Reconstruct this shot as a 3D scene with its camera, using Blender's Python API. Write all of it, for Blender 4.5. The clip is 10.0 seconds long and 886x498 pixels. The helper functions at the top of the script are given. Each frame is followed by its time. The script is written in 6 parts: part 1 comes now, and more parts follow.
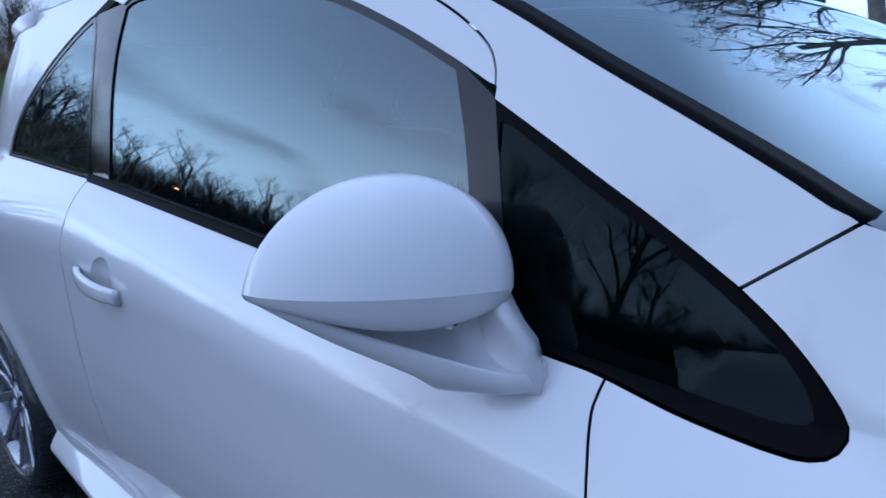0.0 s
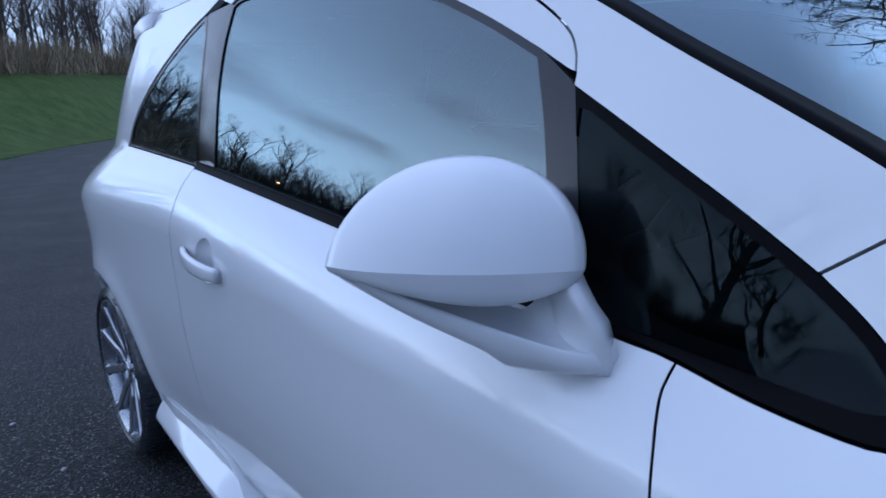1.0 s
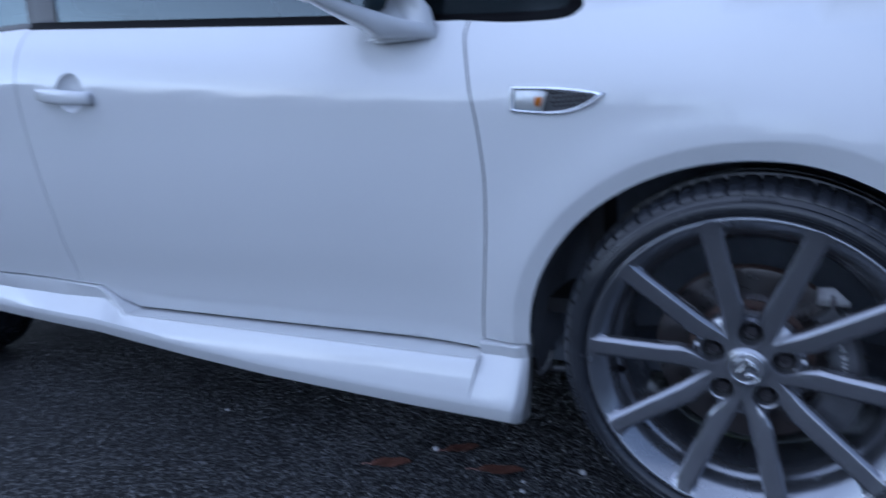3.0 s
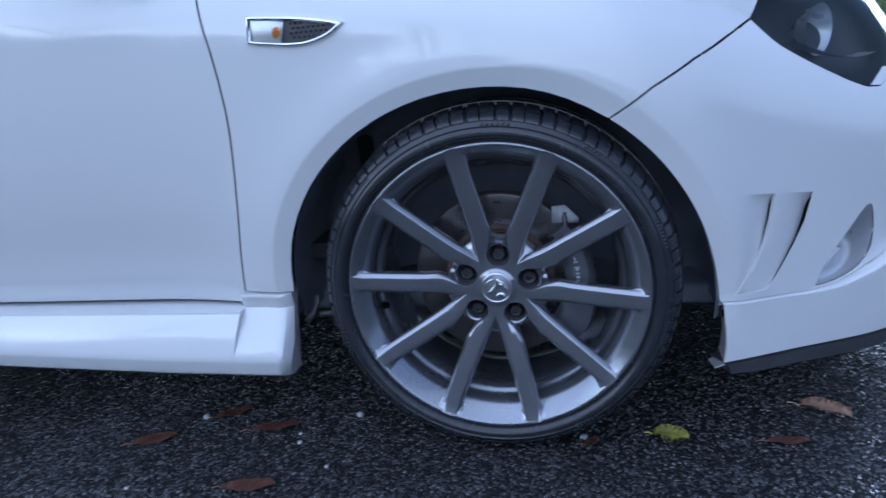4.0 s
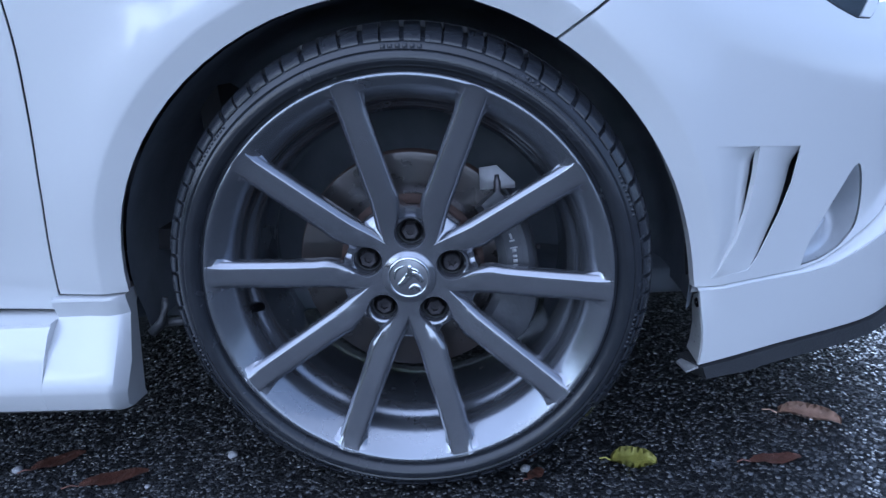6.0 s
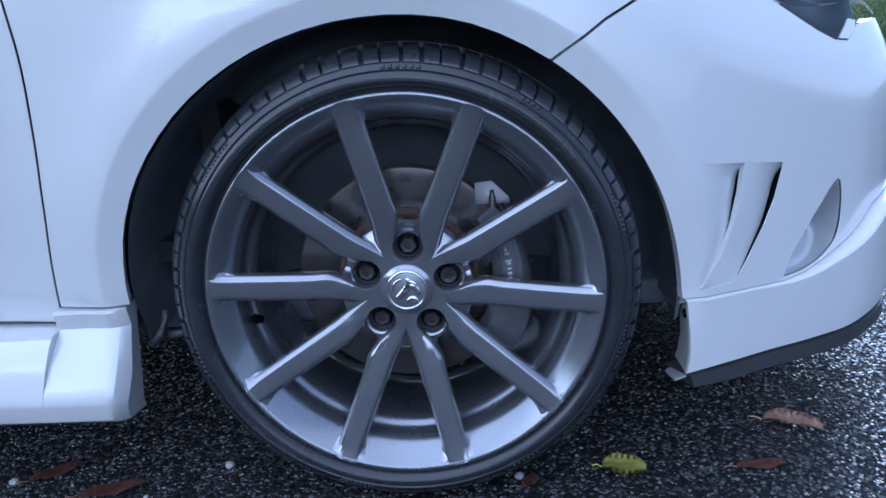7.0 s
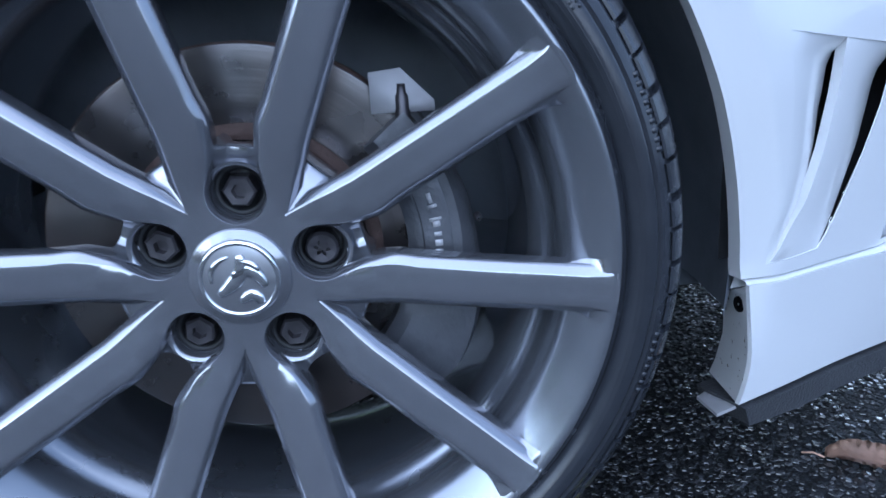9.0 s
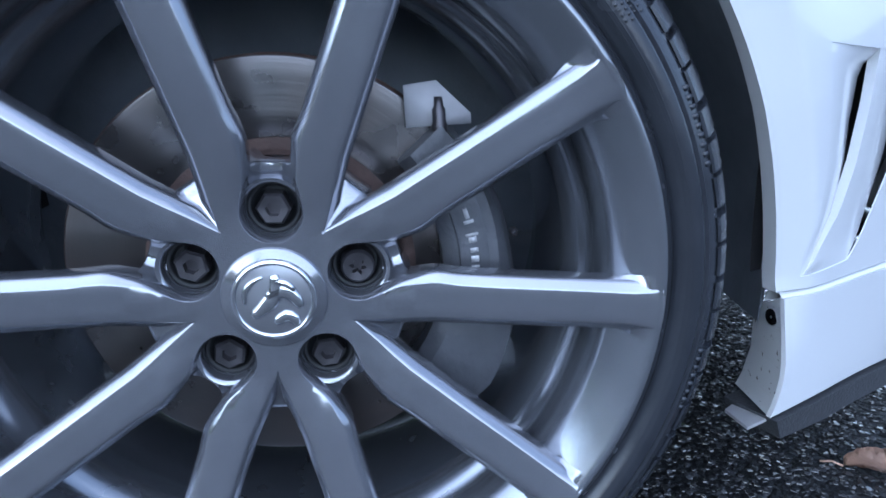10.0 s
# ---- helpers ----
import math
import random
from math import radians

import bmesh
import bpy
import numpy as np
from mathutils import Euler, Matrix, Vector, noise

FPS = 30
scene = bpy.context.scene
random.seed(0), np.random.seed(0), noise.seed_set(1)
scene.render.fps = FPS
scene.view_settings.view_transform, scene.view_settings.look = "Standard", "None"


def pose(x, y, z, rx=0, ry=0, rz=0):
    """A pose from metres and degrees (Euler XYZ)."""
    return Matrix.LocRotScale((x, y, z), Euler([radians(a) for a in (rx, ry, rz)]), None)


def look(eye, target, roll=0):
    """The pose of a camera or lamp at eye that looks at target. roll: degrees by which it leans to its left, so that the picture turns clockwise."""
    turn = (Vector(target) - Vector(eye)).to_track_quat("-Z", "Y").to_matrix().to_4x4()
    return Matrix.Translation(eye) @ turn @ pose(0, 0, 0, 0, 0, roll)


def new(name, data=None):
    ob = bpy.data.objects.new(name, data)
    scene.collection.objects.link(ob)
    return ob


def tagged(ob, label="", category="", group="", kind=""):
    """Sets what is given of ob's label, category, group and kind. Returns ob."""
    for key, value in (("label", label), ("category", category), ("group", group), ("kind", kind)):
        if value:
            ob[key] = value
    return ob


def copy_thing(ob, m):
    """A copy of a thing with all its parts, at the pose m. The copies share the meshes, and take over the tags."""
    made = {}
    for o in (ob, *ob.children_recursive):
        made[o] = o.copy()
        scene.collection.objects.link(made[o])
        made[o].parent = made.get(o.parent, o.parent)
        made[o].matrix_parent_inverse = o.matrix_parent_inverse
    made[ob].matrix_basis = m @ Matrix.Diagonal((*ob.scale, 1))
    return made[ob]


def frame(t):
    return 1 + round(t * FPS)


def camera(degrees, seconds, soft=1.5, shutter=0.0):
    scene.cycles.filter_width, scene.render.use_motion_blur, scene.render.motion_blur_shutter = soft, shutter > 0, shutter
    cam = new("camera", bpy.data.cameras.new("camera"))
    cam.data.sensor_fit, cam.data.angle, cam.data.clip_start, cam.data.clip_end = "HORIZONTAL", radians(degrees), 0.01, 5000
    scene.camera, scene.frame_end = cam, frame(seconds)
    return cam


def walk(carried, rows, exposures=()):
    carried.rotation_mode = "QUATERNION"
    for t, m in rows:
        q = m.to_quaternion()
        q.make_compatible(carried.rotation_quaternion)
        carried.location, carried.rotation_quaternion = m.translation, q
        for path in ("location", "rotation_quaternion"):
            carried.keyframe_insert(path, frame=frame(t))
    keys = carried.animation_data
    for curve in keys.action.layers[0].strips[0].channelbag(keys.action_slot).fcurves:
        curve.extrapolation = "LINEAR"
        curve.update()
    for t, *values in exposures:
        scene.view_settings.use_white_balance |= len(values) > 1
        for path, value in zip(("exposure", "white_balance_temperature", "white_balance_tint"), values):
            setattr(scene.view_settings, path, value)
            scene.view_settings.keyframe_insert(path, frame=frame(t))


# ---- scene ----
cam = camera(66.8, 10.0, 1.5, 0.4)
SKY, HORIZON, MIDSKY, ZENITH, CLOUD = 0.10, (8.4, 9.9, 12.3), (4.5, 5.45, 7.5), (5.5, 6.4, 8.4), (3.4, 4.0, 5.2)
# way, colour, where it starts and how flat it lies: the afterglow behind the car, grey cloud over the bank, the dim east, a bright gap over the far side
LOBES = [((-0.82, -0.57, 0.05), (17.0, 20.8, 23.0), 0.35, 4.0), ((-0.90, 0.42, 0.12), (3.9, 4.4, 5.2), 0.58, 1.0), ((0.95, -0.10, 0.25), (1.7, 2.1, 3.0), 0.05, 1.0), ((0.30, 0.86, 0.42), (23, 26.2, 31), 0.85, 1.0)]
EXPOSURES = [(0.0, 0.76, 5130, 14), (1.4, 0.75, 5130, 14), (2.2, 0.73, 5190, 15), (3.2, 1.03, 5230, 13), (4.4, 1.36, 5290, 12), (5.2, 1.58, 5290, 12), (7.0, 1.58, 5280, 12), (8.0, 1.55, 5310, 12), (9.2, 2.25, 5450, 9), (10.0, 2.33, 5520, 9)]
PATH = [
    (0, (-0.156, -0.429, 1.156), (-1.512, 0.974, 0.717), -2.8),
    (0.5, (-0.149, -0.399, 1.14), (-1.615, 0.893, 0.715), -2.9),
    (1, (-0.126, -0.437, 1.139), (-1.662, 0.771, 0.714), -2.8),
    (1.5, (-0.064, -0.593, 1.101), (-1.626, 0.585, 0.685), -2.6),
    (2, (0.027, -0.854, 1.048), (-1.493, 0.375, 0.629), -2.6),
    (2.2, (0.060, -0.903, 1.050), (-1.386, 0.402, 0.590), -3.9),
    (2.5, (0.072, -0.945, 0.957), (-1.226, 0.507, 0.511), -4.3),
    (2.8, (0.066, -1.018, 0.842), (-1.037, 0.583, 0.374), -5.1),
    (3.1, (0.094, -1.035, 0.752), (-0.787, 0.689, 0.272), -5.6),
    (3.2, (0.107, -1.036, 0.740), (-0.704, 0.710, 0.238), -6.0),
    (4.3, (0.125, -0.962, 0.699), (-0.171, 0.921, 0.092), -4.2),
    (4.5, (0.125, -0.913, 0.684), (-0.145, 0.977, 0.087), -3.8),
    (5, (0.097, -0.795, 0.582), (-0.085, 1.103, -0.022), -3.3),
    (5.5, (0.09, -0.74, 0.576), (-0.043, 1.165, -0.017), -3.6),
    (7, (0.075, -0.767, 0.592), (0.013, 1.149, 0.022), -3.6),
    (7.5, (0.067, -0.742, 0.631), (0.029, 1.182, 0.089), -3.2),
    (8, (0.074, -0.66, 0.622), (0.042, 1.265, 0.08), -3.5),
    (8.5, (0.094, -0.488, 0.53), (0.122, 1.437, -0.014), -3.3),
    (9, (0.107, -0.388, 0.451), (0.228, 1.507, -0.175), -3.3),
    (9.5, (0.09, -0.363, 0.443), (0.267, 1.523, -0.198), -3.1),
    (10, (0.069, -0.37, 0.458), (0.254, 1.522, -0.162), -3.2),
]
walk(cam, [(t, look(eye, target, roll)) for t, eye, target, roll in PATH], EXPOSURES)

# ---- light ----
world = bpy.data.worlds.new("world")
scene.world = world
world.use_nodes = True
wn, wl = world.node_tree.nodes, world.node_tree.links
sky = wn.new("ShaderNodeTexSky")
sky.sky_type, sky.sun_disc = "NISHITA", False
sky.sun_elevation, sky.sun_rotation = radians(12), radians(221)
sky.air_density, sky.dust_density, sky.ozone_density = 1.0, 1.2, 2.5
bg = wn["Background"]
bg.inputs["Strength"].default_value = SKY
# high dusk overcast with an afterglow where the sun has gone, and soft uneven cloud
wco, wsep, wra, wmx = (wn.new("ShaderNode" + k) for k in ("TexCoord", "SeparateXYZ", "ValToRGB", "Mix"))
wmap, wno, wcl, wma = (wn.new("ShaderNode" + k) for k in ("Mapping", "TexNoise", "Mix", "MapRange"))
wl.new(wco.outputs["Generated"], wsep.inputs["Vector"])
wl.new(wsep.outputs["Z"], wra.inputs["Fac"])
el = wra.color_ramp.elements
el[0].position, el[0].color = 0.0, (*HORIZON, 1)
el[1].position, el[1].color = 0.95, (*ZENITH, 1)
mid = wra.color_ramp.elements.new(0.42)
mid.color = (*MIDSKY, 1)
wmap.inputs["Scale"].default_value = (1.0, 1.0, 4.0)
wno.inputs["Scale"].default_value, wno.inputs["Detail"].default_value = 2.4, 8
wl.new(wco.outputs["Generated"], wmap.inputs["Vector"])
wl.new(wmap.outputs["Vector"], wno.inputs["Vector"])
wma.inputs["From Min"].default_value, wma.inputs["From Max"].default_value = 0.54, 0.74
wl.new(wno.outputs["Fac"], wma.inputs["Value"])
last = wra.outputs["Color"]
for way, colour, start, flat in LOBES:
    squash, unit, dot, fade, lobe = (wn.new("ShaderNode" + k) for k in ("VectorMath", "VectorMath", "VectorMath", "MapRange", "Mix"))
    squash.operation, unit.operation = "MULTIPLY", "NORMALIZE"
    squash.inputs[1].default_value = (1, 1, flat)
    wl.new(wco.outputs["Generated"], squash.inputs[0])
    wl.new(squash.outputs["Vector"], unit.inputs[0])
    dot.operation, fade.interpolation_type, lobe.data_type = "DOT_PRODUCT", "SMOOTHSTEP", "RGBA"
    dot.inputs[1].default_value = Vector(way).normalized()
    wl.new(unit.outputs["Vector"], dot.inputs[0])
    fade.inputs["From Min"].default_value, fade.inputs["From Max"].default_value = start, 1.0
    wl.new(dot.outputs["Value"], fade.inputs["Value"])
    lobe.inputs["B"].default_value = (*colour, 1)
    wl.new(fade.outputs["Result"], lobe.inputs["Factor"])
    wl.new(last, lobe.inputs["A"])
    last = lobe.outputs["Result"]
wcl.data_type = wmx.data_type = "RGBA"
wcl.inputs["B"].default_value = (*CLOUD, 1)
wl.new(wma.outputs["Result"], wcl.inputs["Factor"])
wl.new(last, wcl.inputs["A"])
wmx.inputs["Factor"].default_value = 0.8
wl.new(sky.outputs["Color"], wmx.inputs["A"])
wl.new(wcl.outputs["Result"], wmx.inputs["B"])
wl.new(wmx.outputs["Result"], bg.inputs["Color"])
sun = new("sun", bpy.data.lights.new("sun", "SUN"))
sun.data.energy, sun.data.angle, sun.data.color = 0.5, radians(150), (1.0, 0.93, 0.87)
sun.matrix_world = look((-10.0, -12.0, 7.0), (0, 0, 0))


# ---- materials ----
def material(name, colour, rough=0.5, metal=0.0, coat=0.0, grain=0.0, grain_scale=40.0, bump=0.0, bump_scale=80.0, rough_var=0.0, spec=0.5, dark=None):
    """A principled surface with colour variation at two scales, uneven gloss and fine relief."""
    m = bpy.data.materials.new(name)
    m.use_nodes = True
    n, l = m.node_tree.nodes, m.node_tree.links
    p = n["Principled BSDF"]
    p.inputs["Base Color"].default_value = (*colour, 1)
    p.inputs["Roughness"].default_value, p.inputs["Metallic"].default_value = rough, metal
    p.inputs["Coat Weight"].default_value, p.inputs["Coat Roughness"].default_value = coat, 0.02
    p.inputs["Specular IOR Level"].default_value = spec
    co = n.new("ShaderNodeTexCoord")
    if grain or rough_var:
        a, b = n.new("ShaderNodeTexNoise"), n.new("ShaderNodeTexNoise")
        a.inputs["Scale"].default_value, a.inputs["Detail"].default_value = grain_scale, 6
        b.inputs["Scale"].default_value, b.inputs["Detail"].default_value = grain_scale / 9, 4
        add = n.new("ShaderNodeMath")
        add.operation = "ADD"
        for x in (a, b):
            l.new(co.outputs["Object"], x.inputs["Vector"])
        l.new(a.outputs["Fac"], add.inputs[0])
        l.new(b.outputs["Fac"], add.inputs[1])
        r = n.new("ShaderNodeMapRange")
        r.inputs["From Min"].default_value, r.inputs["From Max"].default_value = 0.65, 1.35
        l.new(add.outputs[0], r.inputs["Value"])
        if grain:
            mx = n.new("ShaderNodeMix")
            mx.data_type = "RGBA"
            d = dark or tuple(c * (1 - grain) for c in colour)
            mx.inputs["A"].default_value, mx.inputs["B"].default_value = (*d, 1), (*colour, 1)
            l.new(r.outputs["Result"], mx.inputs["Factor"])
            l.new(mx.outputs["Result"], p.inputs["Base Color"])
        if rough_var:
            q = n.new("ShaderNodeMapRange")
            q.inputs["To Min"].default_value, q.inputs["To Max"].default_value = max(rough - rough_var, 0.02), min(rough + rough_var, 1)
            l.new(r.outputs["Result"], q.inputs["Value"])
            l.new(q.outputs["Result"], p.inputs["Roughness"])
    if bump:
        t, k = n.new("ShaderNodeTexNoise"), n.new("ShaderNodeBump")
        t.inputs["Scale"].default_value, t.inputs["Detail"].default_value = bump_scale, 5
        k.inputs["Strength"].default_value, k.inputs["Distance"].default_value = bump, 0.004
        l.new(co.outputs["Object"], t.inputs["Vector"])
        l.new(t.outputs["Fac"], k.inputs["Height"])
        l.new(k.outputs["Normal"], p.inputs["Normal"])
    return m


def glass_material(name, tint, ior=1.5):
    """Tinted pane: see-through, with a mirror sheen that grows towards grazing."""
    m = bpy.data.materials.new(name)
    m.use_nodes = True
    n, l = m.node_tree.nodes, m.node_tree.links
    n.remove(n["Principled BSDF"])
    tr, gl, fr, mx = (n.new("ShaderNode" + k) for k in ("BsdfTransparent", "BsdfGlossy", "Fresnel", "MixShader"))
    tr.inputs["Color"].default_value = (*tint, 1)
    gl.inputs["Roughness"].default_value = 0.0
    gl.inputs["Color"].default_value = (0.80, 0.95, 1, 1)
    fr.inputs["IOR"].default_value = ior
    l.new(fr.outputs[0], mx.inputs[0])
    l.new(tr.outputs[0], mx.inputs[1])
    l.new(gl.outputs[0], mx.inputs[2])
    l.new(mx.outputs[0], n["Material Output"].inputs["Surface"])
    return m


def asphalt_material():
    m = bpy.data.materials.new("wet_asphalt")
    m.use_nodes = True
    n, l = m.node_tree.nodes, m.node_tree.links
    p = n["Principled BSDF"]
    co = n.new("ShaderNodeTexCoord")
    v = n.new("ShaderNodeTexVoronoi")
    v.inputs["Scale"].default_value = 130
    v2 = n.new("ShaderNodeTexVoronoi")
    v2.inputs["Scale"].default_value = 65
    big = n.new("ShaderNodeTexNoise")
    big.inputs["Scale"].default_value, big.inputs["Detail"].default_value = 1.3, 6
    fine = n.new("ShaderNodeTexNoise")
    fine.inputs["Scale"].default_value, fine.inputs["Detail"].default_value = 260, 4
    for x in (v, v2, big, fine):
        l.new(co.outputs["Object"], x.inputs["Vector"])
    ramp = n.new("ShaderNodeValToRGB")
    e = ramp.color_ramp.elements
    e[0].position, e[0].color = 0.0, (0.014, 0.015, 0.018, 1)
    e[1].position, e[1].color = 1.0, (0.13, 0.134, 0.14, 1)
    for pos, c in ((0.45, 0.013), (0.85, 0.030)):
        q = ramp.color_ramp.elements.new(pos)
        q.color = (c, c * 1.04, c * 1.1, 1)
    sep = n.new("ShaderNodeSeparateColor")
    l.new(v.outputs["Color"], sep.inputs["Color"])
    l.new(sep.outputs["Red"], ramp.inputs["Fac"])
    mul = n.new("ShaderNodeMix")
    mul.data_type, mul.blend_type = "RGBA", "MULTIPLY"
    mul.inputs["Factor"].default_value = 0.9
    br = n.new("ShaderNodeValToRGB")
    br.color_ramp.elements[0].position, br.color_ramp.elements[0].color = 0.38, (0.30, 0.30, 0.32, 1)
    br.color_ramp.elements[1].position, br.color_ramp.elements[1].color = 0.66, (0.85, 0.85, 0.86, 1)
    l.new(big.outputs["Fac"], br.inputs["Fac"])
    l.new(ramp.outputs["Color"], mul.inputs["A"])
    l.new(br.outputs["Color"], mul.inputs["B"])
    l.new(mul.outputs["Result"], p.inputs["Base Color"])
    rr = n.new("ShaderNodeMapRange")
    rr.inputs["From Min"].default_value, rr.inputs["From Max"].default_value = 0.35, 0.65
    rr.inputs["To Min"].default_value, rr.inputs["To Max"].default_value = 0.52, 0.68
    l.new(big.outputs["Fac"], rr.inputs["Value"])
    l.new(rr.outputs["Result"], p.inputs["Roughness"])
    h = n.new("ShaderNodeMath")
    h.operation = "MULTIPLY_ADD"
    h.inputs[1].default_value = -1.0
    l.new(v.outputs["Distance"], h.inputs[0])
    l.new(fine.outputs["Fac"], h.inputs[2])
    p.inputs["Specular IOR Level"].default_value = 0.18
    p.inputs["Coat Weight"].default_value, p.inputs["Coat Roughness"].default_value, p.inputs["Coat IOR"].default_value = 0.0, 0.30, 1.33
    k = n.new("ShaderNodeBump")
    k.inputs["Strength"].default_value, k.inputs["Distance"].default_value = 1.0, 0.005
    l.new(h.outputs[0], k.inputs["Height"])
    l.new(k.outputs["Normal"], p.inputs["Normal"])
    return m


WHITE = material("white_paint", (0.635, 0.645, 0.655), 0.30, 0, 1.0, grain=0.02, grain_scale=3)
WHITE.node_tree.nodes["Principled BSDF"].inputs["Coat IOR"].default_value = 1.48
MUDDY = material("mud_speckled_paint", (0.62, 0.63, 0.64), 0.35, 0, 0.6, grain=0.06, grain_scale=12)
_n, _l = MUDDY.node_tree.nodes, MUDDY.node_tree.links
_t, _c, _r, _m = (_n.new("ShaderNode" + k) for k in ("TexNoise", "TexCoord", "ValToRGB", "Mix"))
_t.inputs["Scale"].default_value, _t.inputs["Detail"].default_value = 210, 3
_l.new(_c.outputs["Object"], _t.inputs["Vector"])
_l.new(_t.outputs["Fac"], _r.inputs["Fac"])
_r.color_ramp.elements[0].position, _r.color_ramp.elements[1].position = 0.655, 0.69
_m.data_type = "RGBA"
_l.new(_r.outputs["Color"], _m.inputs["Factor"])
_l.new(_n["Principled BSDF"].inputs["Base Color"].links[0].from_socket, _m.inputs["A"])
_m.inputs["B"].default_value = (0.09, 0.075, 0.06, 1)
_l.new(_m.outputs["Result"], _n["Principled BSDF"].inputs["Base Color"])
BLACK_GAP = material("gap_black", (0.035, 0.036, 0.040), 0.8, grain=0.3)
TRIM = material("gloss_black_trim", (0.008, 0.008, 0.010), 0.12, 0, 0, grain=0.2, rough_var=0.05, spec=0.40)
RUBBER = material("seal_rubber", (0.004, 0.004, 0.005), 0.5, grain=0.3, bump=0.1, spec=0.04)
PLASTIC = material("grey_plastic", (0.045, 0.047, 0.052), 0.45, grain=0.25, grain_scale=60, bump=0.3, bump_scale=400, rough_var=0.1)
TYRE = material("tyre_rubber", (0.028, 0.031, 0.038), 0.23, grain=0.35, grain_scale=30, bump=0.06, bump_scale=300, rough_var=0.10)
RIM = material("anthracite_alloy", (0.305, 0.315, 0.347), 0.16, 0.82, 0.45, grain=0.10, grain_scale=25, rough_var=0.06)
BARREL = material("alloy_barrel", (0.24, 0.255, 0.285), 0.24, 0.8, 0.6, grain=0.07, grain_scale=20, rough_var=0.08)
CAPFACE = material("brushed_cap", (0.42, 0.43, 0.46), 0.34, 0.9, grain=0.15, grain_scale=90, rough_var=0.08)
CHROME = material("chrome", (0.78, 0.80, 0.84), 0.12, 1.0, grain=0.06, rough_var=0.05)
STEEL = material("brushed_disc_steel", (0.120, 0.117, 0.121), 0.30, 0.8, grain=0.25, grain_scale=35, rough_var=0.1)
# fine wear rings round the disc's axle, and patches of brown film
_n, _l = STEEL.node_tree.nodes, STEEL.node_tree.links
_c, _s, _x, _ad, _len, _t, _r, _m, _b = (_n.new("ShaderNode" + k) for k in ("TexCoord", "SeparateXYZ", "CombineXYZ", "TexNoise", "VectorMath", "TexNoise", "MapRange", "Mix", "Bump"))
_l.new(_c.outputs["Object"], _s.inputs[0])
_l.new(_s.outputs["X"], _x.inputs["X"])
_l.new(_s.outputs["Z"], _x.inputs["Y"])
_len.operation = "LENGTH"
_l.new(_x.outputs[0], _len.inputs[0])
_t.noise_dimensions = "1D"
_t.inputs["Scale"].default_value, _t.inputs["Detail"].default_value = 330, 6
_l.new(_len.outputs["Value"], _t.inputs["W"])
_ad.inputs["Scale"].default_value, _ad.inputs["Detail"].default_value = 9, 3
_l.new(_c.outputs["Object"], _ad.inputs["Vector"])
_r.inputs["From Min"].default_value, _r.inputs["From Max"].default_value = 0.40, 0.68
_l.new(_ad.outputs["Fac"], _r.inputs["Value"])
_m.data_type = "RGBA"
_l.new(_r.outputs["Result"], _m.inputs["Factor"])
_l.new(_n["Principled BSDF"].inputs["Base Color"].links[0].from_socket, _m.inputs["A"])
_m.inputs["B"].default_value = (0.125, 0.105, 0.10, 1)
_l.new(_m.outputs["Result"], _n["Principled BSDF"].inputs["Base Color"])
_b.inputs["Strength"].default_value, _b.inputs["Distance"].default_value = 0.16, 0.0006
_l.new(_t.outputs["Fac"], _b.inputs["Height"])
_l.new(_b.outputs["Normal"], _n["Principled BSDF"].inputs["Normal"])
RUST = material("rusty_iron", (0.12, 0.078, 0.066), 0.75, 0.2, grain=0.5, grain_scale=55, bump=0.5, bump_scale=160)
PLATE = material("pad_plate_steel", (0.55, 0.55, 0.57), 0.55, 0.2, grain=0.25, grain_scale=60)
CALIPER = material("caliper_grey", (0.125, 0.13, 0.145), 0.42, 0.4, grain=0.3, grain_scale=50, bump=0.3, bump_scale=120)
BOLT = material("dull_bolt", (0.11, 0.105, 0.115), 0.42, 0.8, grain=0.4, grain_scale=120, rough_var=0.12)
# Near-black colour stands in for shade and grime deep in the bolt pockets
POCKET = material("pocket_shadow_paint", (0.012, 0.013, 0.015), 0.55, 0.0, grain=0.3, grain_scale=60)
ALU = material("bracket_aluminium", (0.80, 0.80, 0.82), 0.32, 0.7, grain=0.25, grain_scale=40)
ORANGE = material("orange_bulb", (0.85, 0.27, 0.04), 0.25, grain=0.15)
LAMP_GLOW = material("sodium_lamp", (1.0, 0.5, 0.2), 0.4)
LAMP_GLOW.node_tree.nodes["Principled BSDF"].inputs["Emission Color"].default_value = (1.0, 0.36, 0.10, 1)
LAMP_GLOW.node_tree.nodes["Principled BSDF"].inputs["Emission Strength"].default_value = 14
LENS = glass_material("clear_lens", (0.93, 0.94, 0.95), 1.45)
HEADLENS = glass_material("headlamp_lens", (0.80, 0.82, 0.84), 1.22)
GLASS = glass_material("window_glass", (0.13, 0.215, 0.29), 2.0)
PRIVACY = glass_material("tinted_glass", (0.30, 0.35, 0.37), 2.0)
QUARTER = glass_material("quarter_light_glass", (0.16, 0.21, 0.23), 1.22)
SCREEN = glass_material("windscreen_glass", (0.20, 0.27, 0.30), 2.1)
SEAT = material("seat_cloth", (0.055, 0.056, 0.062), 0.85, grain=0.4, grain_scale=70, bump=0.4, bump_scale=500)
CABIN = material("cabin_plastic", (0.03, 0.03, 0.033), 0.7, grain=0.3, grain_scale=50)
LINING = material("headlining", (0.32, 0.32, 0.31), 0.9, grain=0.15, grain_scale=60)
# Black plastic lifted towards blue, so the colour itself carries the lens haze
LINER = material("arch_liner", (0.22, 0.245, 0.285), 0.65, grain=0.4, grain_scale=18, bump=0.6, bump_scale=30)
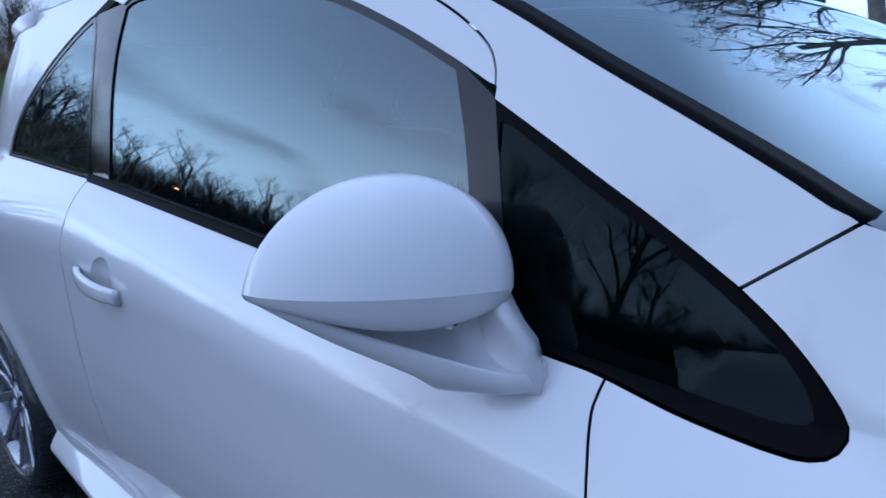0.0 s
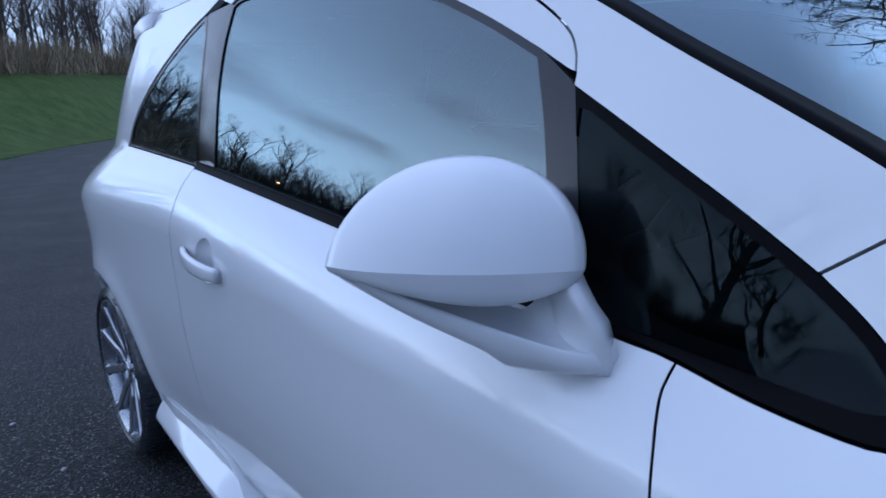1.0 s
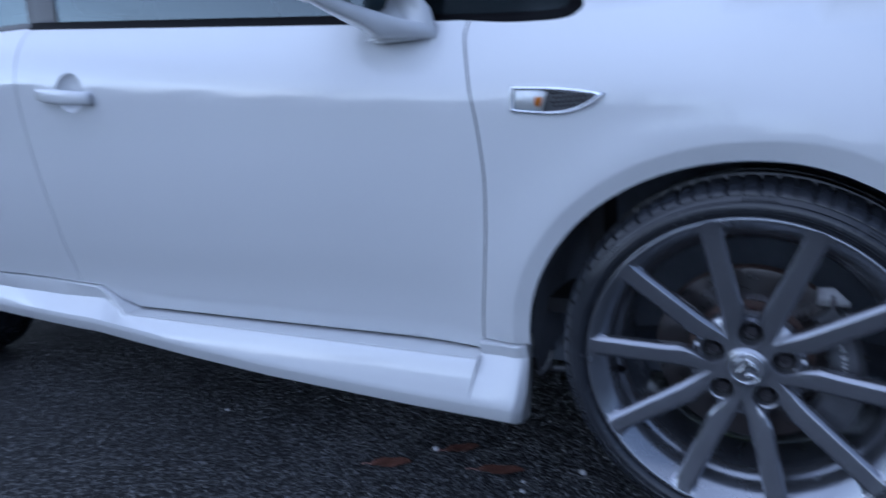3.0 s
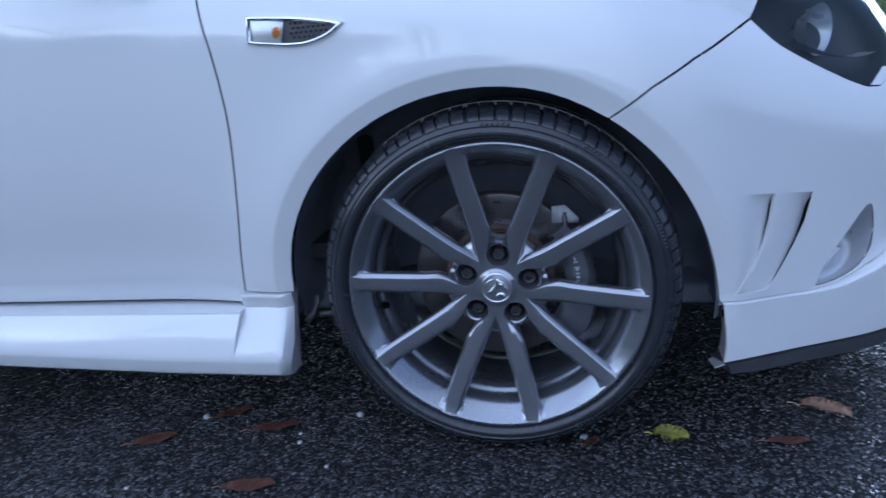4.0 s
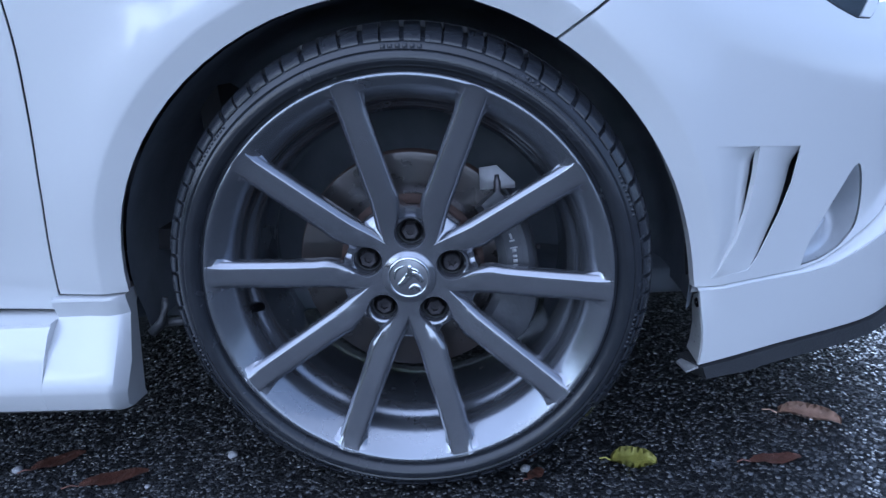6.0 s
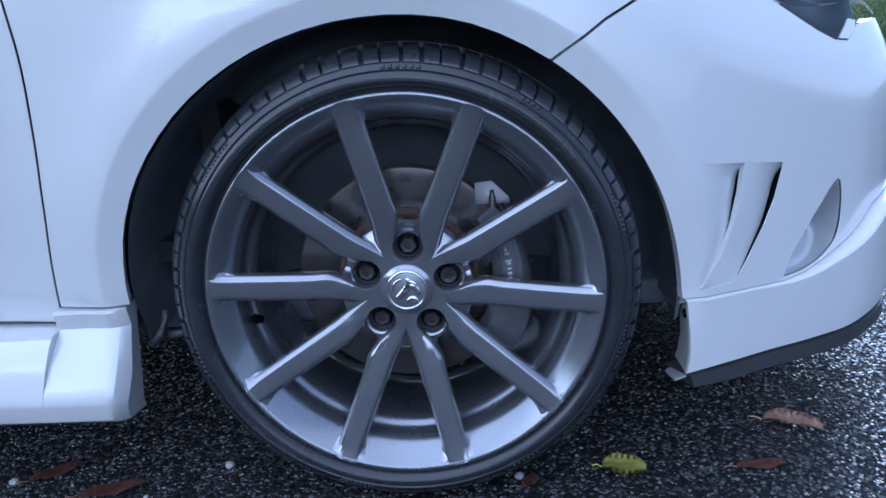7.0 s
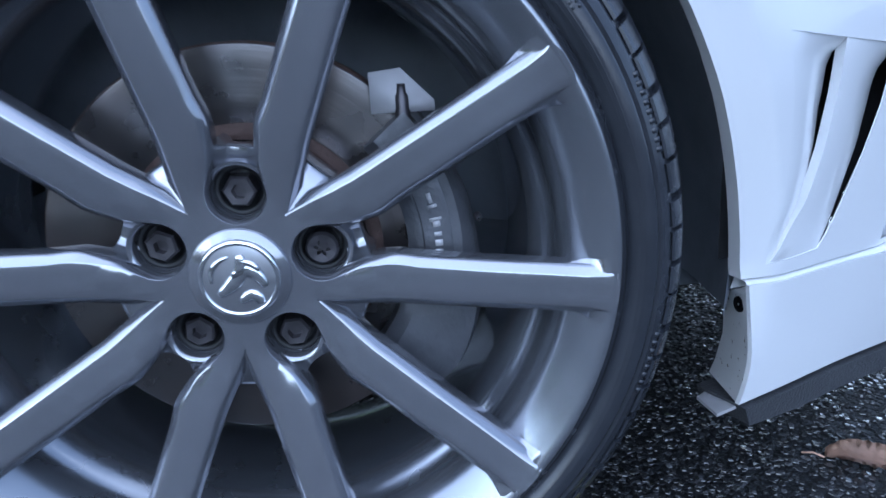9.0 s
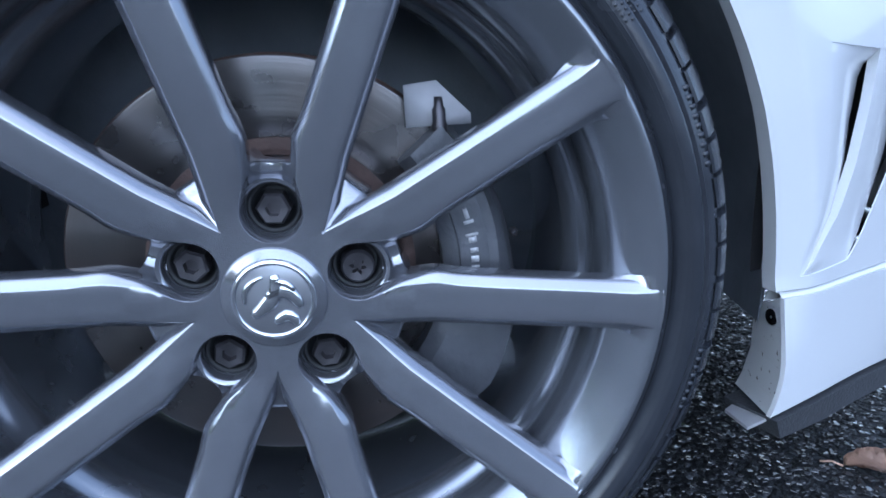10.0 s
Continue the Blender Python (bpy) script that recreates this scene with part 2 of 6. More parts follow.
FOGM = material("silver_bezel", (0.56, 0.58, 0.61), 0.32, 0.5, grain=0.12, rough_var=0.08)
ASPHALT = asphalt_material()
GRASS = material("grass", (0.062, 0.092, 0.020), 0.9, grain=0.6, grain_scale=9, bump=1.0, bump_scale=30, dark=(0.018, 0.034, 0.008), spec=0.1)
BLADE = material("grass_blades", (0.066, 0.096, 0.026), 0.7, grain=0.6, grain_scale=5, dark=(0.030, 0.060, 0.012), spec=0.25)
SOIL = material("leaf_litter", (0.125, 0.088, 0.068), 0.9, grain=0.65, grain_scale=16, bump=1.0, bump_scale=45, spec=0.2)
DRY = material("dead_grass", (0.33, 0.27, 0.15), 0.9, grain=0.55, grain_scale=14, bump=1.0, bump_scale=60, spec=0.2)
SCRUB = material("dry_scrub", (0.235, 0.185, 0.12), 0.95, grain=0.6, grain_scale=3, bump=1.0, bump_scale=20, spec=0.1)
BARK = material("bark", (0.075, 0.06, 0.05), 0.9, grain=0.5, grain_scale=12, bump=0.6, bump_scale=40, spec=0.2)
BIRCH = material("birch_bark", (0.27, 0.26, 0.24), 0.8, grain=0.75, grain_scale=7, bump=0.4, bump_scale=30, spec=0.2)
LEAF_Y = material("yellow_leaf", (0.58, 0.54, 0.12), 0.5, grain=0.5, grain_scale=60, bump=0.5, bump_scale=120)
LEAF_B = material("brown_leaf", (0.62, 0.39, 0.28), 0.55, grain=0.5, grain_scale=60, bump=0.6, bump_scale=120)
LEAF_W = material("wet_leaf", (0.20, 0.09, 0.065), 0.3, grain=0.5, grain_scale=60, bump=0.5, bump_scale=120)
CHIP = material("wet_chip", (0.05, 0.052, 0.056), 0.17, grain=0.4, grain_scale=150, rough_var=0.14)
_n, _l = CHIP.node_tree.nodes, CHIP.node_tree.links
_g, _r = _n.new("ShaderNodeNewGeometry"), _n.new("ShaderNodeValToRGB")
_l.new(_g.outputs["Random Per Island"], _r.inputs["Fac"])
_e = _r.color_ramp.elements
_e[0].color, _e[1].color = (0.008, 0.009, 0.011, 1), (0.14, 0.145, 0.155, 1)
for _p, _c in ((0.5, 0.016), (0.85, 0.040), (0.97, 0.080)):
    _q = _e.new(_p)
    _q.color = (_c, _c * 1.02, _c * 1.08, 1)
_l.new(_r.outputs["Color"], _n["Principled BSDF"].inputs["Base Color"])
_p = _n["Principled BSDF"]
_p.inputs["Coat Weight"].default_value, _p.inputs["Coat Roughness"].default_value, _p.inputs["Coat IOR"].default_value = 0.9, 0.36, 1.5
STONE = material("pale_stone", (0.42, 0.42, 0.43), 0.7, grain=0.4, grain_scale=150, bump=0.4, bump_scale=300)


# ---- building helpers ----
def part(name, bm, mat, parent=None, label="", smooth=True):
    """Links a bmesh (or a mesh) as one mesh object under a thing or a part."""
    if isinstance(bm, bpy.types.Mesh):
        me = bm
    else:
        me = bpy.data.meshes.new(name)
        bmesh.ops.recalc_face_normals(bm, faces=bm.faces)
        bm.to_mesh(me)
        bm.free()
    if not me.materials:
        me.materials.append(mat)
    if smooth:
        me.polygons.foreach_set("use_smooth", [True] * len(me.polygons))
    ob = new(name, me)
    if parent:
        ob.parent = parent
    if label:
        tagged(ob, label)
    return ob


def sharp(ob, angle=32):
    ob.data.set_sharp_from_angle(angle=radians(angle))
    return ob


def loft(sections, closed=True, caps=True, bm=None):
    """Skin through rings of points of equal count."""
    bm = bm or bmesh.new()
    rings = [[bm.verts.new(p) for p in s] for s in sections]
    n = len(rings[0])
    for a, b in zip(rings, rings[1:]):
        for i in range(n if closed else n - 1):
            j = (i + 1) % n
            bm.faces.new((a[i], a[j], b[j], b[i]))
    if caps and closed:
        bm.faces.new(rings[0][::-1])
        bm.faces.new(rings[-1])
    return bm


def lathe(profile, steps=96, bm=None, a0=0.0, a1=360.0, closed_profile=False):
    """Turns a profile of (radius, y) round the y axis."""
    bm = bm or bmesh.new()
    full = abs(a1 - a0) >= 360
    rings = []
    for i in range(steps if full else steps + 1):
        a = radians(a0 + (a1 - a0) * i / steps)
        rings.append([bm.verts.new((r * math.cos(a), y, r * math.sin(a))) for r, y in profile])
    k = len(profile)
    for i in range(len(rings) if full else len(rings) - 1):
        p, q = rings[i], rings[(i + 1) % len(rings)]
        for j in range(k if closed_profile else k - 1):
            m = (j + 1) % k
            bm.faces.new((p[j], p[m], q[m], q[j]))
    return bm


def box(bm, size, at=(0, 0, 0), turn=None, bevel=0.0):
    m = Matrix.Translation(at) @ (turn.to_4x4() if turn else Matrix.Identity(4)) @ Matrix.Diagonal((*size, 1))
    r = bmesh.ops.create_cube(bm, size=1.0, matrix=m)
    if bevel:
        es = list({e for v in r["verts"] for e in v.link_edges})
        bmesh.ops.bevel(bm, geom=es, offset=bevel, segments=2, profile=0.6, affect="EDGES")
    return bm


def curve_points(pts, step):
    """Catmull-Rom through points, resampled."""
    out = []
    n = len(pts)
    for i in range(n - 1):
        p0, p1, p2, p3 = (Vector(pts[max(min(i + k, n - 1), 0)]) for k in (-1, 0, 1, 2))
        m = max(2, int((p2 - p1).length / step))
        for j in range(m):
            s = j / m
            out.append(0.5 * ((2 * p1) + (p2 - p0) * s + (2 * p0 - 5 * p1 + 4 * p2 - p3) * s * s + (3 * p1 - p0 - 3 * p2 + p3) * s ** 3))
    out.append(Vector(pts[-1]))
    return out


def straight(pts, step):
    out = []
    for a, b in zip(pts, pts[1:]):
        a, b = Vector(a), Vector(b)
        m = max(1, int(math.ceil((b - a).length / step)))
        out += [a + (b - a) * (j / m) for j in range(m)]
    return out + [Vector(pts[-1])]


def tube(pts, r, steps=8, bm=None):
    bm = bm or bmesh.new()
    pts = [Vector(p) for p in pts]
    secs = []
    for i, p in enumerate(pts):
        t = (pts[min(i + 1, len(pts) - 1)] - pts[max(i - 1, 0)]).normalized()
        u = t.orthogonal().normalized() if abs(t.z) > 0.9 else t.cross(Vector((0, 0, 1))).normalized()
        w = t.cross(u)
        rr = r[i] if isinstance(r, (list, tuple)) else r
        secs.append([p + rr * (math.cos(2 * math.pi * k / steps) * u + math.sin(2 * math.pi * k / steps) * w) for k in range(steps)])
    return loft(secs, bm=bm)


# ---- the car's outer skin ----
# x forward with the front axle at 0, y from the near flank inwards, z up
CENTRE = 0.857
PLAN = [(-3.20, .857), (-3.17, .60), (-3.10, .36), (-2.98, .19), (-2.85, .09), (-2.72, .036), (-2.6, .012), (-2.45, .002), (-2.2, .008), (-1.6, .02), (-1.0, .025), (-.5, .03),
        (-.25, .022), (0, .006), (.18, .010), (.30, .036), (.40, .08), (.50, .130), (.60, .188), (.69, .248), (.775, .335), (.835, .46), (.865, .64), (.875, .857)]
BELT = [(-3.2, 1.0), (-2.41, 1.056), (-1.74, 1.020), (-.468, .884), (-.28, .885), (0, .86), (.2, .80), (.4, .70), (.6, .63), (.79, .60)]
BELT_IN = [(-3.2, .10), (-2.41, .122), (-1.74, .085), (-.5, .082), (-.28, .10), (.05, .10), (.32, .062), (.5, .050), (.8, .045)]
LOW = [(.0, .14), (.18, .096), (.262, .070), (.296, .046), (.36, .036), (.45, .018), (.55, .006), (.65, 0), (1.5, 0)]
TUCK = [(-3.2, .2), (-2.3, .6), (-1.9, 1), (-.6, 1), (-.38, .5), (.25, .1), (.32, 0)]
CREST = [(-.32, 1.055), (-.2, 1.02), (0, .965), (.2, .885), (.4, .79), (.6, .70), (.79, .66)]
ARCHES = [(-.003, .285, .366, .345), (-2.508, .285, .362, .345)]
FRONT_HALF = (.205, .425)  # the front arch opens lower ahead of the axle


def front_half(u):
    """Centre height and half height of the front arch, u ahead of the axle."""
    s = min(max(u / .16, 0), 1)
    s = s * s * (3 - 2 * s)
    return ARCHES[0][1] + (FRONT_HALF[0] - ARCHES[0][1]) * s, ARCHES[0][3] + (FRONT_HALF[1] - ARCHES[0][3]) * s


def table(x, tab):
    if x <= tab[0][0]:
        return tab[0][1]
    for (a, b), (c, d) in zip(tab, tab[1:]):
        if x <= c:
            return b + (d - b) * (x - a) / (c - a)
    return tab[-1][1]


def soft_table(tab, lo, hi, n=400, w=9):
    """A table smoothed into a fluent curve."""
    xs = np.linspace(lo, hi, n)
    ys = np.array([table(x, tab) for x in xs])
    pad = np.concatenate([np.full(w * 2, ys[0]), ys, np.full(w * 2, ys[-1])])
    for _ in range(2):
        pad = np.convolve(pad, np.ones(w) / w, "same")
    ys2 = pad[w * 2:-w * 2]
    return lambda x: float(np.interp(x, xs, ys2))


belt, belt_in = soft_table(BELT, -3.4, .9), soft_table(BELT_IN, -3.4, .9)
low, tuck = soft_table(LOW, 0, 1.5, 600, 5), soft_table(TUCK, -3.4, .9)
crest = soft_table(CREST, -.4, .9, 300, 7)
_P = np.array(PLAN)
_T = np.concatenate([[0], np.cumsum(np.linalg.norm(np.diff(_P, axis=0), axis=1))])
_M = np.array([(_P[min(i + 1, len(_P) - 1)] - _P[max(i - 1, 0)]) / (_T[min(i + 1, len(_P) - 1)] - _T[max(i - 1, 0)]) for i in range(len(_P))])
_M[0], _M[-1] = (0, -1), (0, 1)


def plan_at(u):
    i = min(max(int(np.searchsorted(_T, u)) - 1, 0), len(_T) - 2)
    h = _T[i + 1] - _T[i]
    s = (u - _T[i]) / h
    p = (2 * s ** 3 - 3 * s * s + 1) * _P[i] + (s ** 3 - 2 * s * s + s) * h * _M[i] + (3 * s * s - 2 * s ** 3) * _P[i + 1] + (s ** 3 - s * s) * h * _M[i + 1]
    return p


_us = np.linspace(0, _T[-1], 2400)
_pp = np.array([plan_at(u) for u in _us])
_tt = np.gradient(_pp, _us, axis=0)
for _ in range(3):
    _tt[1:-1] = (_tt[:-2] + 2 * _tt[1:-1] + _tt[2:]) / 4
_tt /= np.linalg.norm(_tt, axis=1)[:, None]
Q_FRONT, Q_REAR = 0.66, -2.85
_uf, _ur = float(np.interp(Q_FRONT, _pp[:, 0], _us)), float(np.interp(Q_REAR, _pp[:, 0], _us))
NOSE, TAIL = Q_FRONT + _T[-1] - _uf, Q_REAR - _ur


def u_of(q):
    """Along the flank q is x; round the corners it goes on as length."""
    if q > Q_FRONT:
        return _uf + q - Q_FRONT
    if q < Q_REAR:
        return _ur + q - Q_REAR
    return float(np.interp(q, _pp[:, 0], _us))


LOUVRES = ([(.262, .380), (.294, .399), (.311, .413), (.347, .428), (.39, .438), (.43, .4425)], [(.262, .430), (.283, .449), (.308, .464), (.337, .481), (.373, .497), (.41, .506), (.43, .509)])


def louvre(i, z):
    return table(z, LOUVRES[i])


def vent_top(x):
    return .437 - (x - .366) * .125


def vent_row(i, t):
    """Where louvre i's proud edge stands at height t of the field."""
    x = .45
    for _ in range(8):
        z = .268 + t * (vent_top(x) - .268)
        x = louvre(i, z)
    return x


def vent_left(t):
    return vent_row(0, t) - .003 - .066 * t ** .8


def inset(x, z, y=0.0):
    zb = belt(x)
    d = low(z) * tuck(x)
    w = (z - (zb - .15)) / .15
    if w > 0:
        d += belt_in(x) * min(w, 1) ** 1.8
    if z > zb:
        h = z - zb
        d += .24 * h + .22 * h * h
        if x > -.30:
            d += 3.2 * h * h * min((x + .30) / .25, 1)
    d -= .013 * math.exp(-((x + 2.42) / .40) ** 2 - ((z - .885) / .085) ** 2)
    for cx, cz, rx, rz in ARCHES:
        if cx > -1 and x > cx:
            cz, rz = front_half(x - cx)
        r = math.hypot((x - cx) / rx, (z - cz) / rz)
        if r < 1.6 and z > .2:
            e = RIDGE
            d += .010 * max(0, 1 - (r - 1) / e) * min(max((z - .2) / .07, 0), 1) if r < 1 + e else 0.0
            d -= .009 * math.exp(-(max(r - 1 - e, 0) / .16) ** 2) * min(max((z - .2) / .2, 0), 1) if r >= 1 + e else .009 * min(max((z - .2) / .2, 0), 1)
    return d


RIDGE = 0.085


def skin(q, z, deeper=0.0):
    u = u_of(q)
    x = float(np.interp(u, _us, _pp[:, 0]))
    y = float(np.interp(u, _us, _pp[:, 1]))
    tx, ty = float(np.interp(u, _us, _tt[:, 0])), float(np.interp(u, _us, _tt[:, 1]))
    d = inset(x, z) + deeper
    return Vector((x - ty * d, y + tx * d, z))


def skin_normal(q, z):
    e = 0.0022
    a = skin(q + e, z) - skin(q - e, z)
    b = skin(q, z + e) - skin(q, z - e)
    return a.cross(b).normalized()


def inside(poly, x, y):
    c = False
    n = len(poly)
    j = n - 1
    for i in range(n):
        if (poly[i][1] > y) != (poly[j][1] > y) and x < (poly[j][0] - poly[i][0]) * (y - poly[i][1]) / (poly[j][1] - poly[i][1]) + poly[i][0]:
            c = not c
        j = i
    return c


def shrink(poly, gap):
    """Offsets a closed outline inwards by gap."""
    area = sum(a[0] * b[1] - b[0] * a[1] for a, b in zip(poly, poly[1:] + poly[:1]))
    s = 1 if area > 0 else -1
    out = []
    n = len(poly)
    for i in range(n):
        a, b, c = Vector(poly[i - 1]), Vector(poly[i]), Vector(poly[(i + 1) % n])
        d1, d2 = (b - a), (c - b)
        if d1.length < 1e-9 or d2.length < 1e-9:
            out.append(b)
            continue
        d1.normalize(), d2.normalize()
        n1, n2 = Vector((-d1.y, d1.x)) * s, Vector((-d2.y, d2.x)) * s
        k = n1 + n2
        k = k.normalized() / max(k.normalized().dot(n1), 0.5) if k.length > 1e-6 else n1
        out.append(b + k * gap)
    return out


def panel_mesh(name, outline, mat, holes=(), creases=(), gap=0.0017, step=0.03, deeper=0.0, flange=0.014, far=False, edge_step=0.016, fine=None, hole_flange=None):
    """A body panel: an outline on the skin, filled with a fine mesh, its rim turned inwards."""
    loops = [shrink(straight([*outline, outline[0]], edge_step)[:-1], gap)]
    loops += [shrink(straight([*h, h[0]], edge_step)[:-1], -gap * 0.3) for h in holes]
    verts, edges = [], []
    for lp in loops:
        s = len(verts)
        verts += [Vector(p[:2]) for p in lp]
        edges += [(s + i, s + (i + 1) % len(lp)) for i in range(len(lp))]
    border = np.array([tuple(v) for v in verts])
    for c in creases:
        cs = [p for p in straight(c, edge_step) if inside(loops[0], p[0], p[1]) and np.min(np.hypot(border[:, 0] - p[0], border[:, 1] - p[1])) > 0.004]
        s = len(verts)
        verts += [Vector(p[:2]) for p in cs]
        edges += [(s + i, s + i + 1) for i in range(len(cs) - 1) if (cs[i + 1] - cs[i]).length < edge_step * 1.6]
    taken = np.array([tuple(v) for v in verts])
    lo, hi = border.min(0), border.max(0)
    for i in range(int((hi[0] - lo[0]) / step) + 1):
        for j in range(int((hi[1] - lo[1]) / step) + 1):
            x, y = lo[0] + (i + .5 * (j % 2)) * step, lo[1] + j * step
            if fine and fine[0] < x < fine[1] and fine[2] < y < fine[3]:
                continue
            if inside(loops[0], x, y) and not any(inside(h, x, y) for h in loops[1:]) and np.min(np.hypot(taken[:, 0] - x, taken[:, 1] - y)) > step * .45:
                verts.append(Vector((x, y)))
    if fine:
        x0, x1, y0, y1, h = fine
        for i in range(int((x1 - x0) / h)):
            for j in range(int((y1 - y0) / h)):
                x, y = x0 + (i + .5 * (j % 2)) * h, y0 + j * h
                if inside(loops[0], x, y) and not any(inside(g, x, y) for g in loops[1:]) and np.min(np.hypot(taken[:, 0] - x, taken[:, 1] - y)) > h * .45:
                    verts.append(Vector((x, y)))
    from mathutils.geometry import delaunay_2d_cdt
    vs, es, fs, ov, *_ = delaunay_2d_cdt(verts, edges, [], 0, 1e-6)
    tris = []
    for f in fs:
        cx, cy = sum(vs[i][0] for i in f) / 3, sum(vs[i][1] for i in f) / 3
        if inside(loops[0], cx, cy) and not any(inside(h, cx, cy) for h in loops[1:]):
            tris.append(tuple(f))
    depth = deeper if callable(deeper) else (lambda q, z: deeper)
    pts = [skin(v[0], v[1], depth(v[0], v[1])) for v in vs]
    nor = [skin_normal(v[0], v[1]) for v in vs]
    count = {}
    for f in tris:
        for a, b in zip(f, f[1:] + f[:1]):
            count[(a, b)] = 1
    rim = [(a, b) for a, b in count if (b, a) not in count]
    m = len(pts)
    faces = list(tris)
    if flange:
        ids = {}
        for a, b in rim:
            for k in (a, b):
                if k not in ids:
                    ids[k] = (m + len(ids) * 2, m + len(ids) * 2 + 1)
        for k in sorted(ids, key=lambda k: ids[k]):
            # one copy on the rim with its own normal, one set inwards
            fl = flange if hole_flange is None or (k < len(ov) and ov[k] and ov[k][0] < len(loops[0])) else hole_flange
            pts += [pts[k].copy(), pts[k] - nor[k] * fl]
            nor += [nor[k], nor[k]]
        for a, b in rim:
            faces.append((ids[b][0], ids[a][0], ids[a][1], ids[b][1]))
    if far:
        pts = [Vector((p.x, 2 * CENTRE - p.y, p.z)) for p in pts]
        nor = [Vector((n.x, -n.y, n.z)) for n in nor]
        faces = [f[::-1] for f in faces]
    me = bpy.data.meshes.new(name)
    me.from_pydata(pts, [], faces)
    me.materials.append(mat)
    me.polygons.foreach_set("use_smooth", [i < len(tris) for i in range(len(faces))])
    custom = []
    for i, poly in enumerate(me.polygons):
        for v in poly.vertices:
            custom.append(tuple(nor[v]) if i < len(tris) else tuple(poly.normal))
    me.normals_split_custom_set(custom)
    return me


def arch_edge(i, a0, a1, k=1.0, n=24):
    out = []
    for j in range(n + 1):
        a = a0 + (a1 - a0) * j / n
        cx, cz, rx, rz = ARCHES[i]
        if i == 0 and a < 90:
            cz, rz = front_half(rx * k * math.cos(radians(a)))
        out.append((cx + rx * k * math.cos(radians(a)), cz + rz * k * math.sin(radians(a)) - (k - 1) * (ARCHES[i][1] + ARCHES[i][3] - cz - rz)))
    return out


# ---- the car ----
car = tagged(new("hatchback_car"), "white three-door hatchback with dark alloy wheels, parked on wet asphalt", "car")
S2 = lambda pts, step=0.012: [tuple(p) for p in curve_points(pts, step)]

DOOR_FRONT = [(-.470, .884), (-.471, .862), (-.466, .843), (-.452, .80), (-.436, .728), (-.428, .66), (-.426, .60), (-.432, .523), (-.445, .43), (-.458, .36), (-.467, .292)]
DOOR_REAR = [(-1.70, .333), (-1.704, .45), (-1.715, .60), (-1.729, .73), (-1.733, .83), (-1.730, .91), (-1.745, .98), (-1.742, 1.018)]
TRI_LOW = [(-.470, .884), (-.395, .872), (-.32, .866), (-.288, .867), (-.272, .875), (-.270, .892), (-.288, .917), (-.322, .951), (-.364, .983)]
TRI_TOP = [(-.364, .983), (-.450, 1.036), (-.553, 1.095), (-.655, 1.151)]
SHUT = [(-.655, 1.151), (-.660, 1.185), (-.690, 1.225), (-.79, 1.285), (-.95, 1.345), (-1.2, 1.395), (-1.5, 1.423), (-1.75, 1.428)]
WS_EDGE = [(-.283, 1.045), (-.333, 1.075), (-.41, 1.118), (-.537, 1.187), (-.68, 1.265), (-.85, 1.345), (-1.02, 1.405), (-1.12, 1.432)]
WIN_TOP = [(-.724, 1.188), (-.84, 1.243), (-.986, 1.300), (-1.15, 1.342), (-1.35, 1.373), (-1.55, 1.388), (-1.67, 1.388), (-1.705, 1.378)]
WIN_FRONT = [(-.640, .903), (-.655, .97), (-.669, 1.035), (-.690, 1.105), (-.724, 1.188)]
WIN_REAR = [(-1.705, 1.378), (-1.707, 1.29), (-1.690, 1.19), (-1.662, 1.09), (-1.643, 1.010)]
QWIN_FRONT = [(-1.880, 1.384), (-1.845, 1.335), (-1.795, 1.20), (-1.765, 1.10), (-1.742, 1.018)]
QWIN_BACK = [(-2.400, 1.054), (-2.375, 1.12), (-2.30, 1.195), (-2.17, 1.275), (-2.02, 1.340), (-1.92, 1.374), (-1.880, 1.384)]
LAMP = [(.427, .694), (.456, .660), (.485, .639), (.53, .613), (.58, .587), (.614, .573), (.640, .571), (.681, .592), (.702, .632), (.690, .700), (.60, .745), (.50, .765)]
SEAM = [(.243, .613), (.308, .646), (.342, .659)]
FOG = [(.528, .253), (.540, .284), (.566, .319), (.592, .351), (.614, .376), (.626, .374), (.632, .350), (.634, .318), (.629, .290), (.614, .274), (.596, .263), (.562, .254)]
LIP_TOP = [(.364, .2565), (.440, .252), (.528, .2455), (.57, .249), (.61, .261), (.65, .277), (.69, .294), (.74, .322), (.80, .332)]


def jut(q, z):
    """The lower lip stands out more and more towards the nose."""
    s = min(max((q - .47) / .20, 0), 1)
    return -.003 - .022 * s * s * (3 - 2 * s) + .012 * min(max((.195 - z) / .055, 0), 1) ** 1.6


